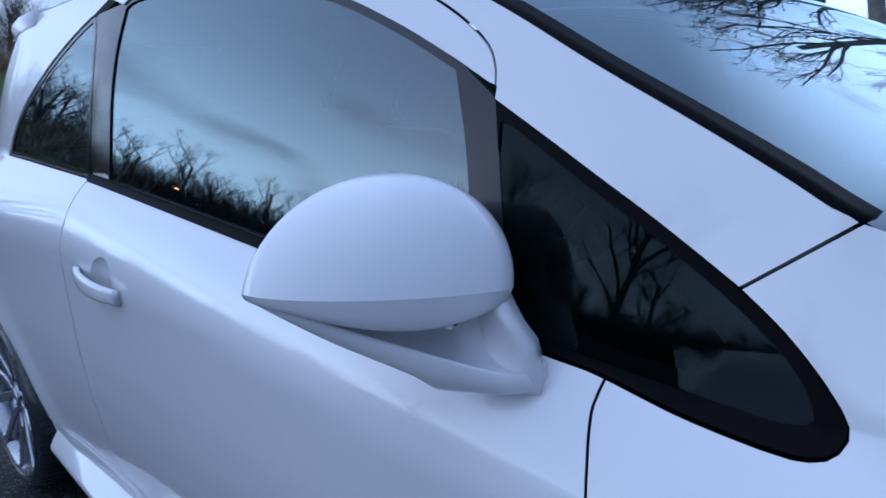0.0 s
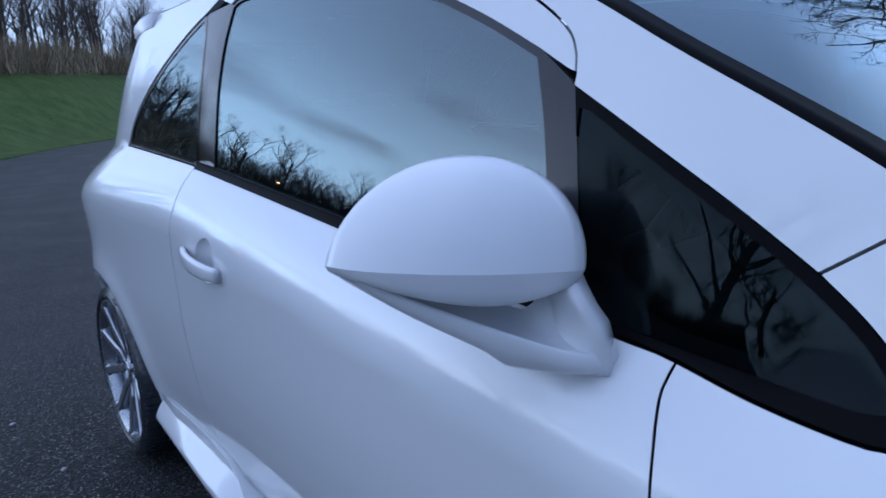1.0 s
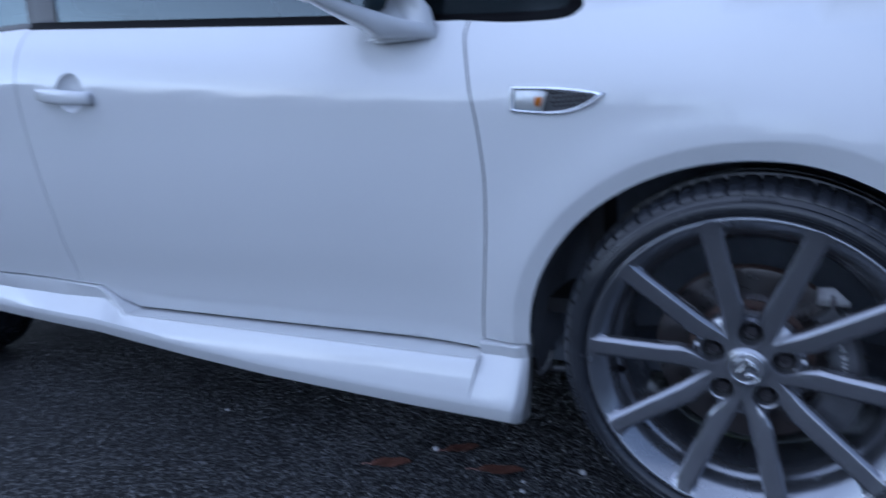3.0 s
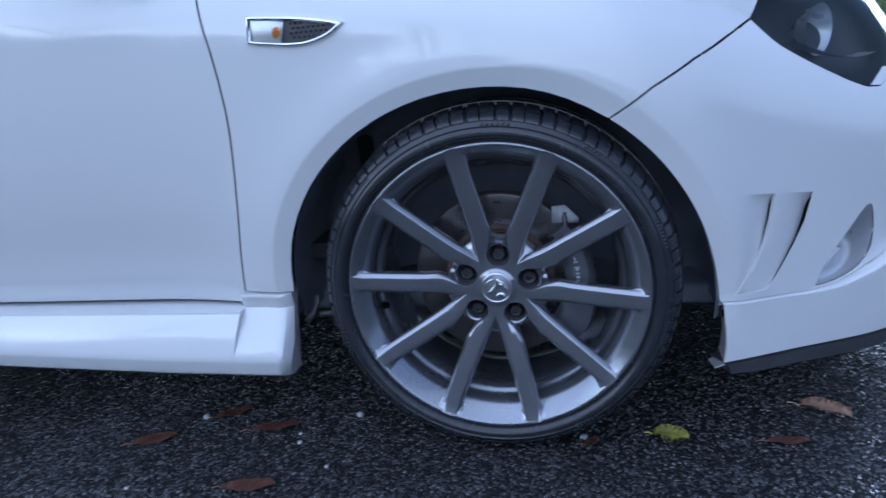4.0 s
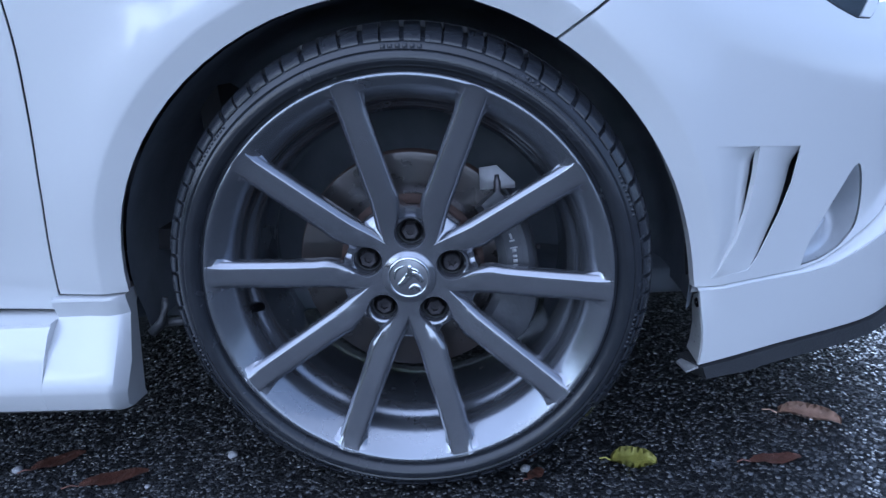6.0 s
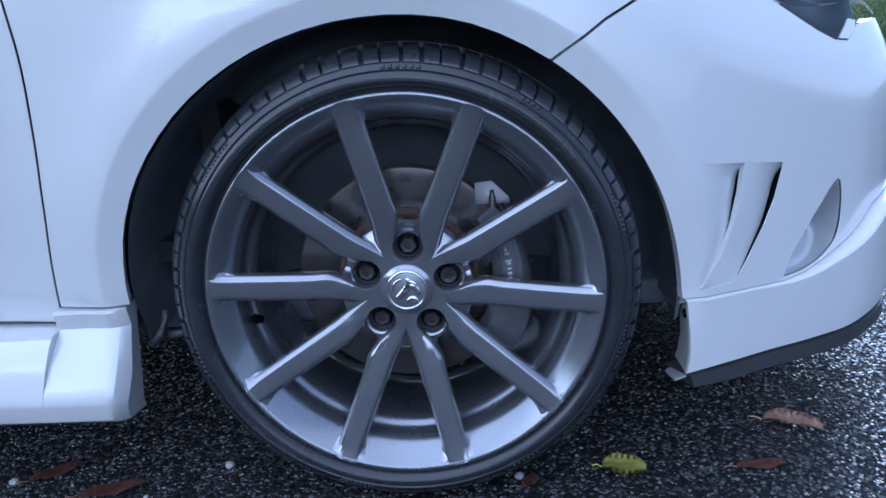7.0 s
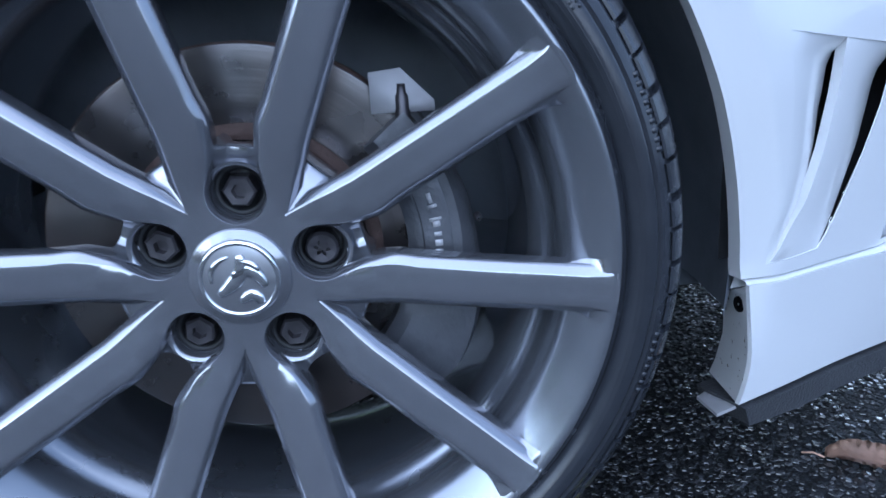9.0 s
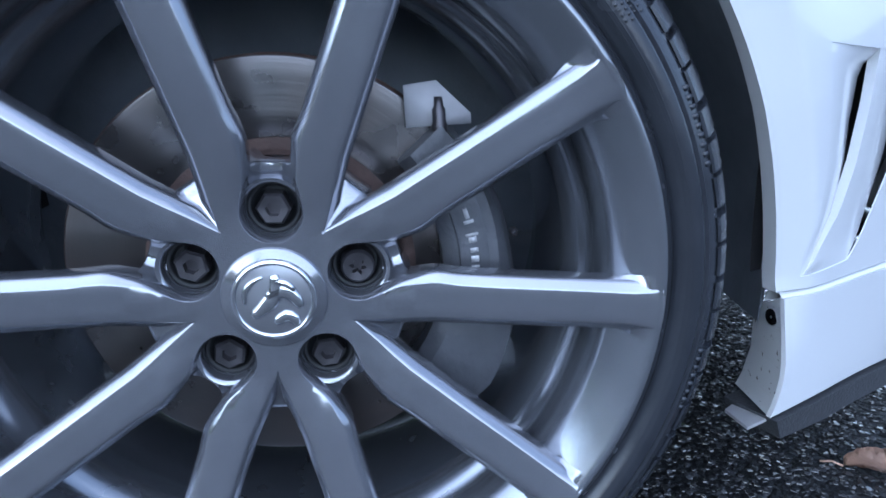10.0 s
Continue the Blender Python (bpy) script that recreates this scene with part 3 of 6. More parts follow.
def flank(far):
    """One side of the body: wing, door, rear quarter, pillars and panes."""
    ridge0 = [arch_edge(0, 178, 30, 1 + RIDGE + k, 60) for k in (-.008, .008)]
    ridge1 = [arch_edge(1, 178, 2, 1 + RIDGE + k, 60) for k in (-.008, .008)]
    wing = [*S2(DOOR_FRONT), (-.369, .292), *arch_edge(0, 178.5, 59.6), *SEAM, LAMP[0], (.455, .73), (.50, .765),
            *[(x, crest(x)) for x in np.linspace(.48, -.26, 30)], (-.283, 1.045), *S2(TRI_LOW[::-1])[:-1]]
    part("front_wing", panel_mesh("front_wing", wing, WHITE, creases=ridge0, far=far), WHITE, car, "glossy white front wing over the wheel", smooth=False)
    skirt_notch = [(-.468, .292), (-.468, .264), (-1.512, .266), (-1.61, .329), (-1.70, .333)]
    door = [*S2(DOOR_FRONT)[:-1], *skirt_notch[:-1], *S2(DOOR_REAR), *[(x, belt(x)) for x in np.linspace(-1.742, -.47, 60)][1:-1]]
    cup = [(-1.52 + .0515 * math.cos(2 * math.pi * i / 28), .838 + .0475 * math.sin(2 * math.pi * i / 28)) for i in range(28)]
    d = part("door", panel_mesh("door", door, WHITE, holes=[] if far else [cup], far=far, flange=.0015), WHITE, car, "white front door with a body-coloured pull handle", smooth=False)
    frame_top = [(-.668, 1.170), *S2(SHUT)[1:], (-1.80, 1.41), (-1.715, 1.386), *[(x, z + .012) for x, z in S2(WIN_TOP)[::-1]]]
    part("door_frame", panel_mesh("door_frame", frame_top, WHITE, far=far, step=.02), WHITE, d, smooth=False)
    # black surround and the panes
    seal = [*[(x, belt(x) - .004) for x in np.linspace(-.60, -1.742, 50)], *S2(QWIN_FRONT)[::-1], (-1.72, 1.392), *[(x, z + .014) for x, z in S2(WIN_TOP)[::-1]], (-.664, 1.160), (-.652, 1.148), (-.612, 1.0), (-.590, .905)]
    glass = [*[(x, belt(x) + .011) for x in np.linspace(-.645, -1.640, 40)], *S2(WIN_REAR)[::-1][1:], *S2(WIN_TOP)[::-1][1:], *S2(WIN_FRONT)[::-1][1:-2]]
    part("window_surround", panel_mesh("window_surround", seal, TRIM, holes=[glass], deeper=.004, far=far, gap=.001, step=.02), TRIM, d, "gloss black window surround and pillar trim", smooth=False)
    g = part("door_window", panel_mesh("door_window", glass, GLASS, deeper=.008, far=far, gap=-.003, flange=0, step=.05), GLASS, d, "dark door window glass", smooth=False)
    g.visible_shadow = False
    strip = [*[(x, belt(x) - .005) for x in np.linspace(-.60, -1.742, 50)], *[(x, belt(x) + .013) for x in np.linspace(-1.742, -.60, 50)]]
    part("belt_seal", panel_mesh("belt_seal", strip, RUBBER, deeper=-.002, far=far, gap=.0005, step=.03, flange=.008), RUBBER, d, "black rubber seal under the door window", smooth=False)
    qw = [*S2(QWIN_BACK), *S2(QWIN_FRONT)[1:], *[(x, belt(x)) for x in np.linspace(-1.742, -2.40, 30)][1:-1]]
    qs = shrink([Vector(p) for p in qw], .014)
    part("quarter_seal", panel_mesh("quarter_seal", qw, TRIM, holes=[[tuple(p) for p in qs]], deeper=.003, far=far, gap=.001, step=.02), TRIM, car, "black edge of the rear side window", smooth=False)
    g = part("quarter_window", panel_mesh("quarter_window", [tuple(p) for p in qs], PRIVACY, deeper=.005, far=far, gap=-.002, flange=0, step=.05), PRIVACY, car, "tinted rear side window", smooth=False)
    g.visible_shadow = False
    tri = [*S2(TRI_LOW), *S2(TRI_TOP)[1:], (-.612, 1.0), (-.588, .900)]
    pane = S2([(-.610, .930), (-.597, .909), (-.54, .903), (-.45, .893), (-.36, .885), (-.312, .883), (-.294, .890), (-.305, .915), (-.335, .945), (-.385, .981), (-.46, 1.027), (-.565, 1.087), (-.632, 1.124), (-.640, 1.112), (-.624, 1.02), (-.610, .930)])[:-1]
    clear = S2([(-.577, 1.052), (-.562, .989), (-.537, .932), (-.484, .911), (-.433, .905), (-.388, .903), (-.371, .912), (-.368, .930), (-.405, .962), (-.465, 1.005), (-.532, 1.049), (-.565, 1.064), (-.577, 1.052)])[:-1]
    part("quarter_light_seal", panel_mesh("quarter_light_seal", tri, RUBBER, holes=[pane], deeper=.002, far=far, gap=.001, step=.02), RUBBER, car, "black rubber seal of the front quarter light", smooth=False)
    g = part("quarter_light", panel_mesh("quarter_light", pane, QUARTER, deeper=.005, far=far, gap=-.002, flange=0, step=.05), QUARTER, car, "triangular front quarter light", smooth=False)
    g.visible_shadow = False
    part("printed_border", panel_mesh("printed_border", pane, BLACK_GAP, holes=[clear], deeper=.0085, far=far, gap=-.003, step=.02, flange=0), BLACK_GAP, g, "black printed border behind the glass", smooth=False)
    # pillar and roof rail
    pillar = [*S2(TRI_TOP), *S2(SHUT)[1:], (-1.75, 1.446), *[(x, 1.446) for x in np.linspace(-1.7, -1.2, 12)], *S2(WS_EDGE[::-1])]
    part("a_pillar", panel_mesh("a_pillar", pillar, WHITE, far=far, step=.022), WHITE, car, "white windscreen pillar and roof rail", smooth=False)
    # rear quarter up to the roof
    quarter = [*S2(DOOR_REAR), *[(x, belt(x)) for x in np.linspace(-1.742, -2.40, 30)][1:], *S2(QWIN_BACK)[1:], (-1.80, 1.412), (-1.75, 1.428), (-1.75, 1.446), *[(x, 1.446) for x in np.linspace(-1.85, -2.45, 12)],
               (-2.55, 1.40), (-2.66, 1.28), (-2.76, 1.14), (-2.85, 1.03), (-2.93, .97), (-2.98, .80), (-2.98, .56), (-2.86, .54), *arch_edge(1, 46, 178)[0:], (-2.14, .352), (-1.95, .346), (-1.78, .337)]
    part("rear_quarter", panel_mesh("rear_quarter", quarter, WHITE, creases=ridge1, far=far), WHITE, car, "white rear quarter panel", smooth=False)
    rear_b = [*arch_edge(1, 46, -14)[0:], (-2.9, .19), (TAIL, .19), (TAIL, .56), (-2.98, .56), (-2.86, .54)]
    part("rear_bumper", panel_mesh("rear_bumper", rear_b, WHITE, creases=[arch_edge(1, 50, 2, 1 + RIDGE + k, 30) for k in (-.008, .008)], far=far, step=.05), WHITE, car, "white rear bumper", smooth=False)
    tail = [(-2.98, .56), (TAIL, .56), (TAIL, 1.03), (-2.85, 1.03), (-2.93, .97), (-2.98, .80)]
    part("tailgate", panel_mesh("tailgate", tail, WHITE, far=far, step=.06), WHITE, car, "white tailgate", smooth=False)
    # front bumper with louvres and fog recess
    rows = [k / 16 for k in range(17)]
    field_z = lambda t, x: .268 + t * (vent_top(x) - .268)
    vent = [(vent_left(t), field_z(t, vent_left(t))) for t in rows] + [(x, vent_top(x)) for x in np.linspace(vent_left(1), vent_row(1, 1), 14)[1:-1]] + [(vent_row(1, t), field_z(t, vent_row(1, t))) for t in rows[::-1]]
    bumper = [*arch_edge(0, 59.6, 7.0), *LIP_TOP[1:], (NOSE, .333), (NOSE, .60), (.80, .60), *LAMP[7:4:-1], *S2(LAMP[0:5])[::-1], *SEAM[::-1]]
    fb = part("front_bumper", panel_mesh("front_bumper", bumper, WHITE, holes=[vent, S2([*FOG, FOG[0]])[:-1]], creases=[*(arch_edge(0, 62, 12, 1 + RIDGE + k, 40) for k in (-.008, .008))], far=far, step=.02, edge_step=.008, hole_flange=.001), WHITE, car, "white sports front bumper with two louvres", smooth=False)
    for i in (0, 1):
        grid = []
        for t in rows:
            x0 = vent_left(t) - .002 if i == 0 else vent_row(0, t)
            x1 = vent_row(i, t) + (.0035, .0065)[i] * min(t / .5, 1) + .001 * i
            sink = .0145 * min(t / .70, 1) ** .8 * (1 - .9 * max(0, (t - (.90, .84)[i]) / (.10, .16)[i]) ** 1.6)
            row = [] if i == 0 else [(x0 + .0012, .009), (x0 + .0002, .0012)]
            row += [(x0 + (x1 - x0) * u, sink * u ** 1.7 + .0007) for u in [k / 10 for k in range(11)]]
            row.append((x1 + .0005, sink + .012))
            grid.append([skin(x, field_z(t, x), dp) for x, dp in row])
        grid = [[skin(x, field_z(0, x) - .004, .0009) for x, dp in row], *grid, [skin(x, field_z(1, x) + .0015, .0009) for x, dp in row]]
        if far:
            grid = [[Vector((p.x, 2 * CENTRE - p.y, p.z)) for p in r] for r in grid]
        sharp(part("louvre", loft(grid, closed=False), WHITE, fb, "white louvre pressed into the bumper"), 40)
    lip = [*[(x, z - .0015) for x, z in LIP_TOP], (NOSE, .331), (NOSE, .142), (.95, .140), (.70, .138), (.48, .138), (.374, .142)]
    part("bumper_lip", panel_mesh("bumper_lip", lip, WHITE, deeper=jut, far=far, step=.02, flange=.004), WHITE, fb, "white lower lip of the bumper", smooth=False)
    qs_ = np.linspace(.366, NOSE, 60)
    line = lambda q: table(q, LIP_TOP)
    shelf = [[skin(q, line(q) - .003, jut(q, .3) + .002), skin(q, line(q) - .0005, jut(q, .3) + .004), skin(q, line(q) + .001, .010), skin(q, line(q) - .01, .014)] for q in qs_]
    if far:
        shelf = [[Vector((p.x, 2 * CENTRE - p.y, p.z)) for p in r] for r in shelf]
    part("lip_shelf", loft(shelf, closed=False), WHITE, fb, "white ledge of the lower lip")
    split = [(.378, .141), (.48, .137), (.70, .137), (.95, .139), (NOSE, .141), (NOSE, .110), (.7, .110), (.45, .112), (.386, .119)]
    part("splitter", panel_mesh("splitter", split, PLASTIC, deeper=lambda q, z: jut(q, z) - .004, far=far, step=.03, flange=.05), PLASTIC, fb, "scuffed black plastic splitter", smooth=False)
    part("vent_backing", panel_mesh("vent_backing", [(.372, .262), (.350, .450), (.612, .430), (.566, .350), (.505, .262)], BLACK_GAP, deeper=.034, far=far, step=.03, flange=0), BLACK_GAP, fb, smooth=False)
    # silver bowl in the fog recess
    rings = []
    c = Vector((.592, .305))
    for s, dp in ((1.0, .003), (.985, .020), (.955, .046), (.90, .060), (.6, .068), (.05, .070)):
        rings.append([skin(c.x + (p[0] - c.x) * s, c.y + (p[1] - c.y) * s, .003 + (dp - .003) * (.22 + .78 * min(max((p[1] - .254) / .075, 0), 1))) for p in S2([*FOG, FOG[0]])[:-1]])
    if far:
        rings = [[Vector((p.x, 2 * CENTRE - p.y, p.z)) for p in r] for r in rings]
    part("fog_recess", loft(rings, caps=False), FOGM, fb, "satin silver fog lamp recess")
    # headlamp
    lamp = part("headlamp", panel_mesh("headlamp", [(x, z) for x, z in S2([*LAMP, LAMP[0]])[:-1]], HEADLENS, deeper=.001, far=far, step=.03, flange=.0), HEADLENS, car, "clear headlamp with a dark bezel", smooth=False)
    lamp.visible_shadow = False
    rings = []
    c = Vector((.575, .660))
    for s, dp in ((1.0, .003), (.97, .03), (.9, .06), (.55, .07), (.1, .075)):
        rings.append([skin(c.x + (p[0] - c.x) * s, c.y + (p[1] - c.y) * s, dp) for p in S2([*LAMP, LAMP[0]])[:-1]])
    if far:
        rings = [[Vector((p.x, 2 * CENTRE - p.y, p.z)) for p in r] for r in rings]
    part("lamp_bezel", loft(rings, caps=False), PLASTIC, lamp, "dark grey headlamp bezel")
    bm = lathe([(.001, .03), (.02, .028), (.034, .015), (.040, -.004), (.043, -.006)], 32)
    o = part("reflector", bm, FOGM, lamp, "satin reflector bowl")
    p = skin(.60, .665, .052)
    o.matrix_basis = pose(p.x, p.y if not far else 2 * CENTRE - p.y, p.z, 0, 0, 45 if not far else 135)
    tip = [(.622, .5735), (.642, .5715), (.668, .584), (.682, .596), (.660, .599), (.640, .586)]
    part("lamp_corner", panel_mesh("lamp_corner", tip, WHITE, deeper=-.0008, far=far, step=.01, gap=0, flange=.003), WHITE, lamp, "white moulded corner of the headlamp", smooth=False)
    shelf_lines = [[skin(q, z, dp) for dp in (.006, .030, .036)] for q, z in S2([(.505, .652), (.56, .630), (.62, .618), (.665, .622)], .02)]
    if far:
        shelf_lines = [[Vector((v.x, 2 * CENTRE - v.y, v.z)) for v in r] for r in shelf_lines]
    part("lamp_shelf", loft(shelf_lines, closed=False), FOGM, lamp, "satin ribbed ledge inside the lamp")
    # dark shell behind the gaps
    back = [(-.50, .255), (-1.68, .255), (-2.12, .32), *arch_edge(1, 172, 8, 1.02)[::1], (-2.95, .56), (-2.95, .93), (-2.42, 1.035), (-1.75, 1.0), (-.5, .868), (-.3, .85), (-.2, .99), (.30, .80), (.34, .62), (.24, .56), *arch_edge(0, 45, 176, 1.02)]
    part("inner_shell", panel_mesh("inner_shell", back, BLACK_GAP, deeper=.017, far=far, step=.08, flange=0), BLACK_GAP, car, smooth=False)
    return d


door_near = flank(False)
flank(True)


def cross_grid(edge, mat, name, label, crown, n=24, under=0.0):
    """A sheet from one flank's edge curve over to the mirrored one, crowned between."""
    bm = bmesh.new()
    rows = []
    for k, p in enumerate(edge):
        row = []
        for j in range(n + 1):
            s = j / n
            y = p.y + (2 * CENTRE - 2 * p.y) * s
            bulge = (1 - (2 * s - 1) ** 2)
            cz = crown(k / (len(edge) - 1))
            row.append(bm.verts.new((p.x + cz[0] * bulge, y, p.z + cz[1] * (1 - abs(2 * s - 1) ** 2.6) - under)))
        rows.append(row)
    for a, b in zip(rows, rows[1:]):
        for i in range(n):
            bm.faces.new((a[i], a[i + 1], b[i + 1], b[i]))
    ob = part(name, bm, mat, car, label)
    if ob.data.polygons[len(ob.data.polygons) // 2].normal.z < 0:
        ob.data.flip_normals()
    return ob


roof_edge = [skin(x, 1.446) for x in np.linspace(-1.18, -2.46, 24)]
cross_grid(roof_edge, WHITE, "roof", "white roof panel", lambda s: (0, .045))
ws_edge = [skin(x, z, .003) for x, z in S2([(-.262, 1.030), *WS_EDGE], .03)]
screen = cross_grid(ws_edge, SCREEN, "windscreen", "raked windscreen with a dark border", lambda s: (.16 - .12 * s, .05 + .0 * s))
screen.visible_shadow = False
rear_edge = [skin(x, z) for x, z in [(-2.46, 1.446), (-2.55, 1.40), (-2.66, 1.28), (-2.76, 1.14), (-2.85, 1.03), (TAIL * .0 - 2.93, .985)]]
cross_grid(rear_edge, PRIVACY, "rear_window", "dark rear window", lambda s: (-.16 * min(s * 1.6, 1), .02))
bonnet_edge = [skin(x, crest(x)) for x in np.linspace(-.262, .48, 20)] + [skin(x, z) for x, z in ((.60, .747), (.693, .703), (.712, .640), (.80, .602))]
cross_grid(bonnet_edge, WHITE, "bonnet", "white bonnet", lambda s: (.10 * max(0, s - .55) / .45 * 1.5, .10 - .07 * s))
# black band round the windscreen
for side in (0, 1):
    e = [skin(x, z, .0) for x, z in S2(WS_EDGE, .02)]
    secs = []
    for p in e:
        a, b = p + Vector((0.0, -.001, -.001)), p + Vector((.009, .018, .0065))
        if side:
            a, b = (Vector((v.x, 2 * CENTRE - v.y, v.z)) for v in (a, b))
        secs.append([a, b, b + Vector((-.004, 0, -.006)), a + Vector((-.004, 0, -.006))])
    part("windscreen_band", loft(secs), RUBBER, screen, "dark edge band of the windscreen")
# roof spoiler above the rear window
sp = []
for s in np.linspace(0, 1, 15):
    y = .235 + (2 * CENTRE - .47) * s
    k = 1 - abs(2 * s - 1) ** 6
    b = abs(2 * s - 1) ** 4
    sp.append([(-2.36, y, 1.452 + .03 * k), (-2.50 - .03 * k, y, 1.447 + .028 * k), (-2.62 - .08 * k + .05 * b, y, 1.432 + .022 * k), (-2.64 - .08 * k + .05 * b, y, 1.418 + .02 * k), (-2.60 - .05 * k + .06 * b, y, 1.385 - .03 * b), (-2.44, y, 1.375 - .03 * b), (-2.36, y, 1.40)])
part("roof_spoiler", loft(sp), WHITE, car, "white roof spoiler over the rear window")


# ---- skirts ----
def skirt(x0, x1, top, name, label, parent, n=30, nose=False, far=False):
    secs = []
    for i in range(n + 1):
        s = i / n
        x = x0 + (x1 - x0) * s
        zt = top(x)
        zb = table(x, [(-2.16, .212), (-1.9, .204), (-1.62, .198), (-1.27, .167), (-1.0, .149), (-.63, .136), (-.35, .132)])
        k = 1.0
        off = 0.0
        dp = .20 if not nose else .11 - .035 * s
        if nose:
            k = 1 - max(0, (s - .86) / .14) ** 2 * .22
            off = .055 * max(0, (s - .70) / .30) ** 2.5
        yb = .012 + .03 * max(0, (-1.7 - x) / .44)
        up = min(max((zt - .264) / .026, 0), 1)
        tip = .007 * max(0, (s - .8) / .2) if nose else 0
        zc = zb + .042
        lip = .030 * (1 - up) + up * max(min(skin(x, zt + .003)[1] - .006 - yb * .6, .042), .020)
        zk = zt - .008 - (.020 + .018 * min(max((-1.5 - x) / .3, 0), 1)) * up
        tuck = .027 * (1 - up) + up * (lip + .007)
        ring = [(.105, zt - .002 + tip), (lip + .014, zt), (lip + .001, zt - .001), (lip, zt - .005), (tuck, zk), (tuck - .004, zk - .005), (tuck * .40, zk * .55 + zc * .45), (.003, zc + .012), (.001, zc + .003), (.002, zc - .004), (.012, zb + .012), (.026, zb + .002), (.08, zb - .002), (dp, zb + .01), (dp, zt - .02)]
        t = max(0, (s - .84) / .16) ** 2.2 * .26 if nose else 0
        slant = .022 * (1 - s if nose else max(0, (s - .93) / .07))
        ring = [(x - (.014 * s * min(max((.235 - z) / .085, 0), 1) ** 2 if nose else 0) - slant * min(max((.262 - z) / .13, 0), 1), (y + yb * .6) * (1 - t) + .085 * t, zb + (z - zb) * k if z < .24 else z) for y, z in ring]
        if far:
            ring = [(a, 2 * CENTRE - b, c) for a, b, c in ring]
        secs.append(ring)
    return sharp(part(name, loft(secs), WHITE, parent, label), 24)


main_top = lambda x: table(x, [(-2.16, .350), (-1.95, .344), (-1.61, .328), (-1.512, .264), (-.4, .262)])
for far in (False, True):
    sk = skirt(-2.15, -.4715, main_top, "side_skirt", "white moulded side skirt", car, 60, far=far)
    skirt(-.4713, -.3765, lambda x: .291, "skirt_end", "white end piece of the skirt, dirty at the wheel", sk, 20, nose=True, far=far)


# ---- wheels ----
def tyre_bm():
    prof = [(.228, .030), (.236, .018), (.2465, .0095), (.249, .006), (.2515, .0085), (.2545, .0030), (.2580, -.0005), (.2620, -.0012), (.2660, -.0002), (.2680, .0005), (.2695, .0028), (.2715, .0020), (.2765, .0050), (.2800, .0085), (.2830, .0135), (.2870, .021), (.2905, .030),
            (.2940, .045), (.2960, .075), (.2965, .11), (.2960, .145), (.294, .175), (.290, .195), (.286, .210), (.278, .220), (.262, .222), (.245, .214), (.232, .200)]
    return lathe(prof, 120)


def tread_bm():
    """Shoulder blocks and centre ribs standing on the carcass."""
    bm = bmesh.new()
    n = 78
    for side in (0, 1):
        for i in range(n):
            a = 2 * math.pi * (i + .37 * side) / n
            w = 2 * math.pi / n * (.80 + .08 * math.sin(i * 2.3))
            prof = [(.2795, .0065), (.2815, .0068), (.2880, .0125), (.2935, .0225), (.2980, .038), (.3005, .055), (.3010, .062), (.292, .062), (.286, .03), (.279, .010)]
            if side:
                prof = [(r, .221 - y) for r, y in prof]
            secs = []
            for k in range(4):
                t = a + w * (k / 3)
                sl = .010
                secs.append([(r * math.cos(t + sl * (y - .01) * 30 * (1 if not side else -1)), y, r * math.sin(t + sl * (y - .01) * 30 * (1 if not side else -1))) for r, y in prof])
            loft(secs, bm=bm)
    for y0, y1 in ((.070, .104), (.114, .150)):
        lathe([(.294, y0), (.3022, y0 + .002), (.3022, y1 - .002), (.294, y1)], 90, bm)
    return bm


def rim_bm():
    prof = [(.2480, .0125), (.2478, .0065), (.2455, .0040), (.2420, .0045), (.2395, .0070), (.2360, .0098), (.2280, .0175), (.2200, .0270), (.2140, .0360), (.2133, .0500), (.2120, .0580), (.2085, .0605), (.2040, .0670), (.2010, .0740), (.1998, .0800), (.1985, .105), (.1980, .150), (.2080, .200), (.2200, .215), (.2350, .216)]
    return lathe(prof, 128)


def face_y(r):
    return table(r, [(0, .0335), (.040, .0335), (.058, .0330), (.075, .0305), (.10, .0265), (.15, .0190), (.20, .0128), (.225, .0092), (.236, .0068), (.2455, .0036), (.26, .0030)])


RIM_SLOPE = [(.198, .080), (.204, .067), (.2085, .0605), (.2120, .0580), (.2133, .0500), (.2140, .0360), (.2200, .0270), (.2280, .0175), (.2360, .0098), (.2395, .0070), (.2420, .0045), (.25, .0045)]


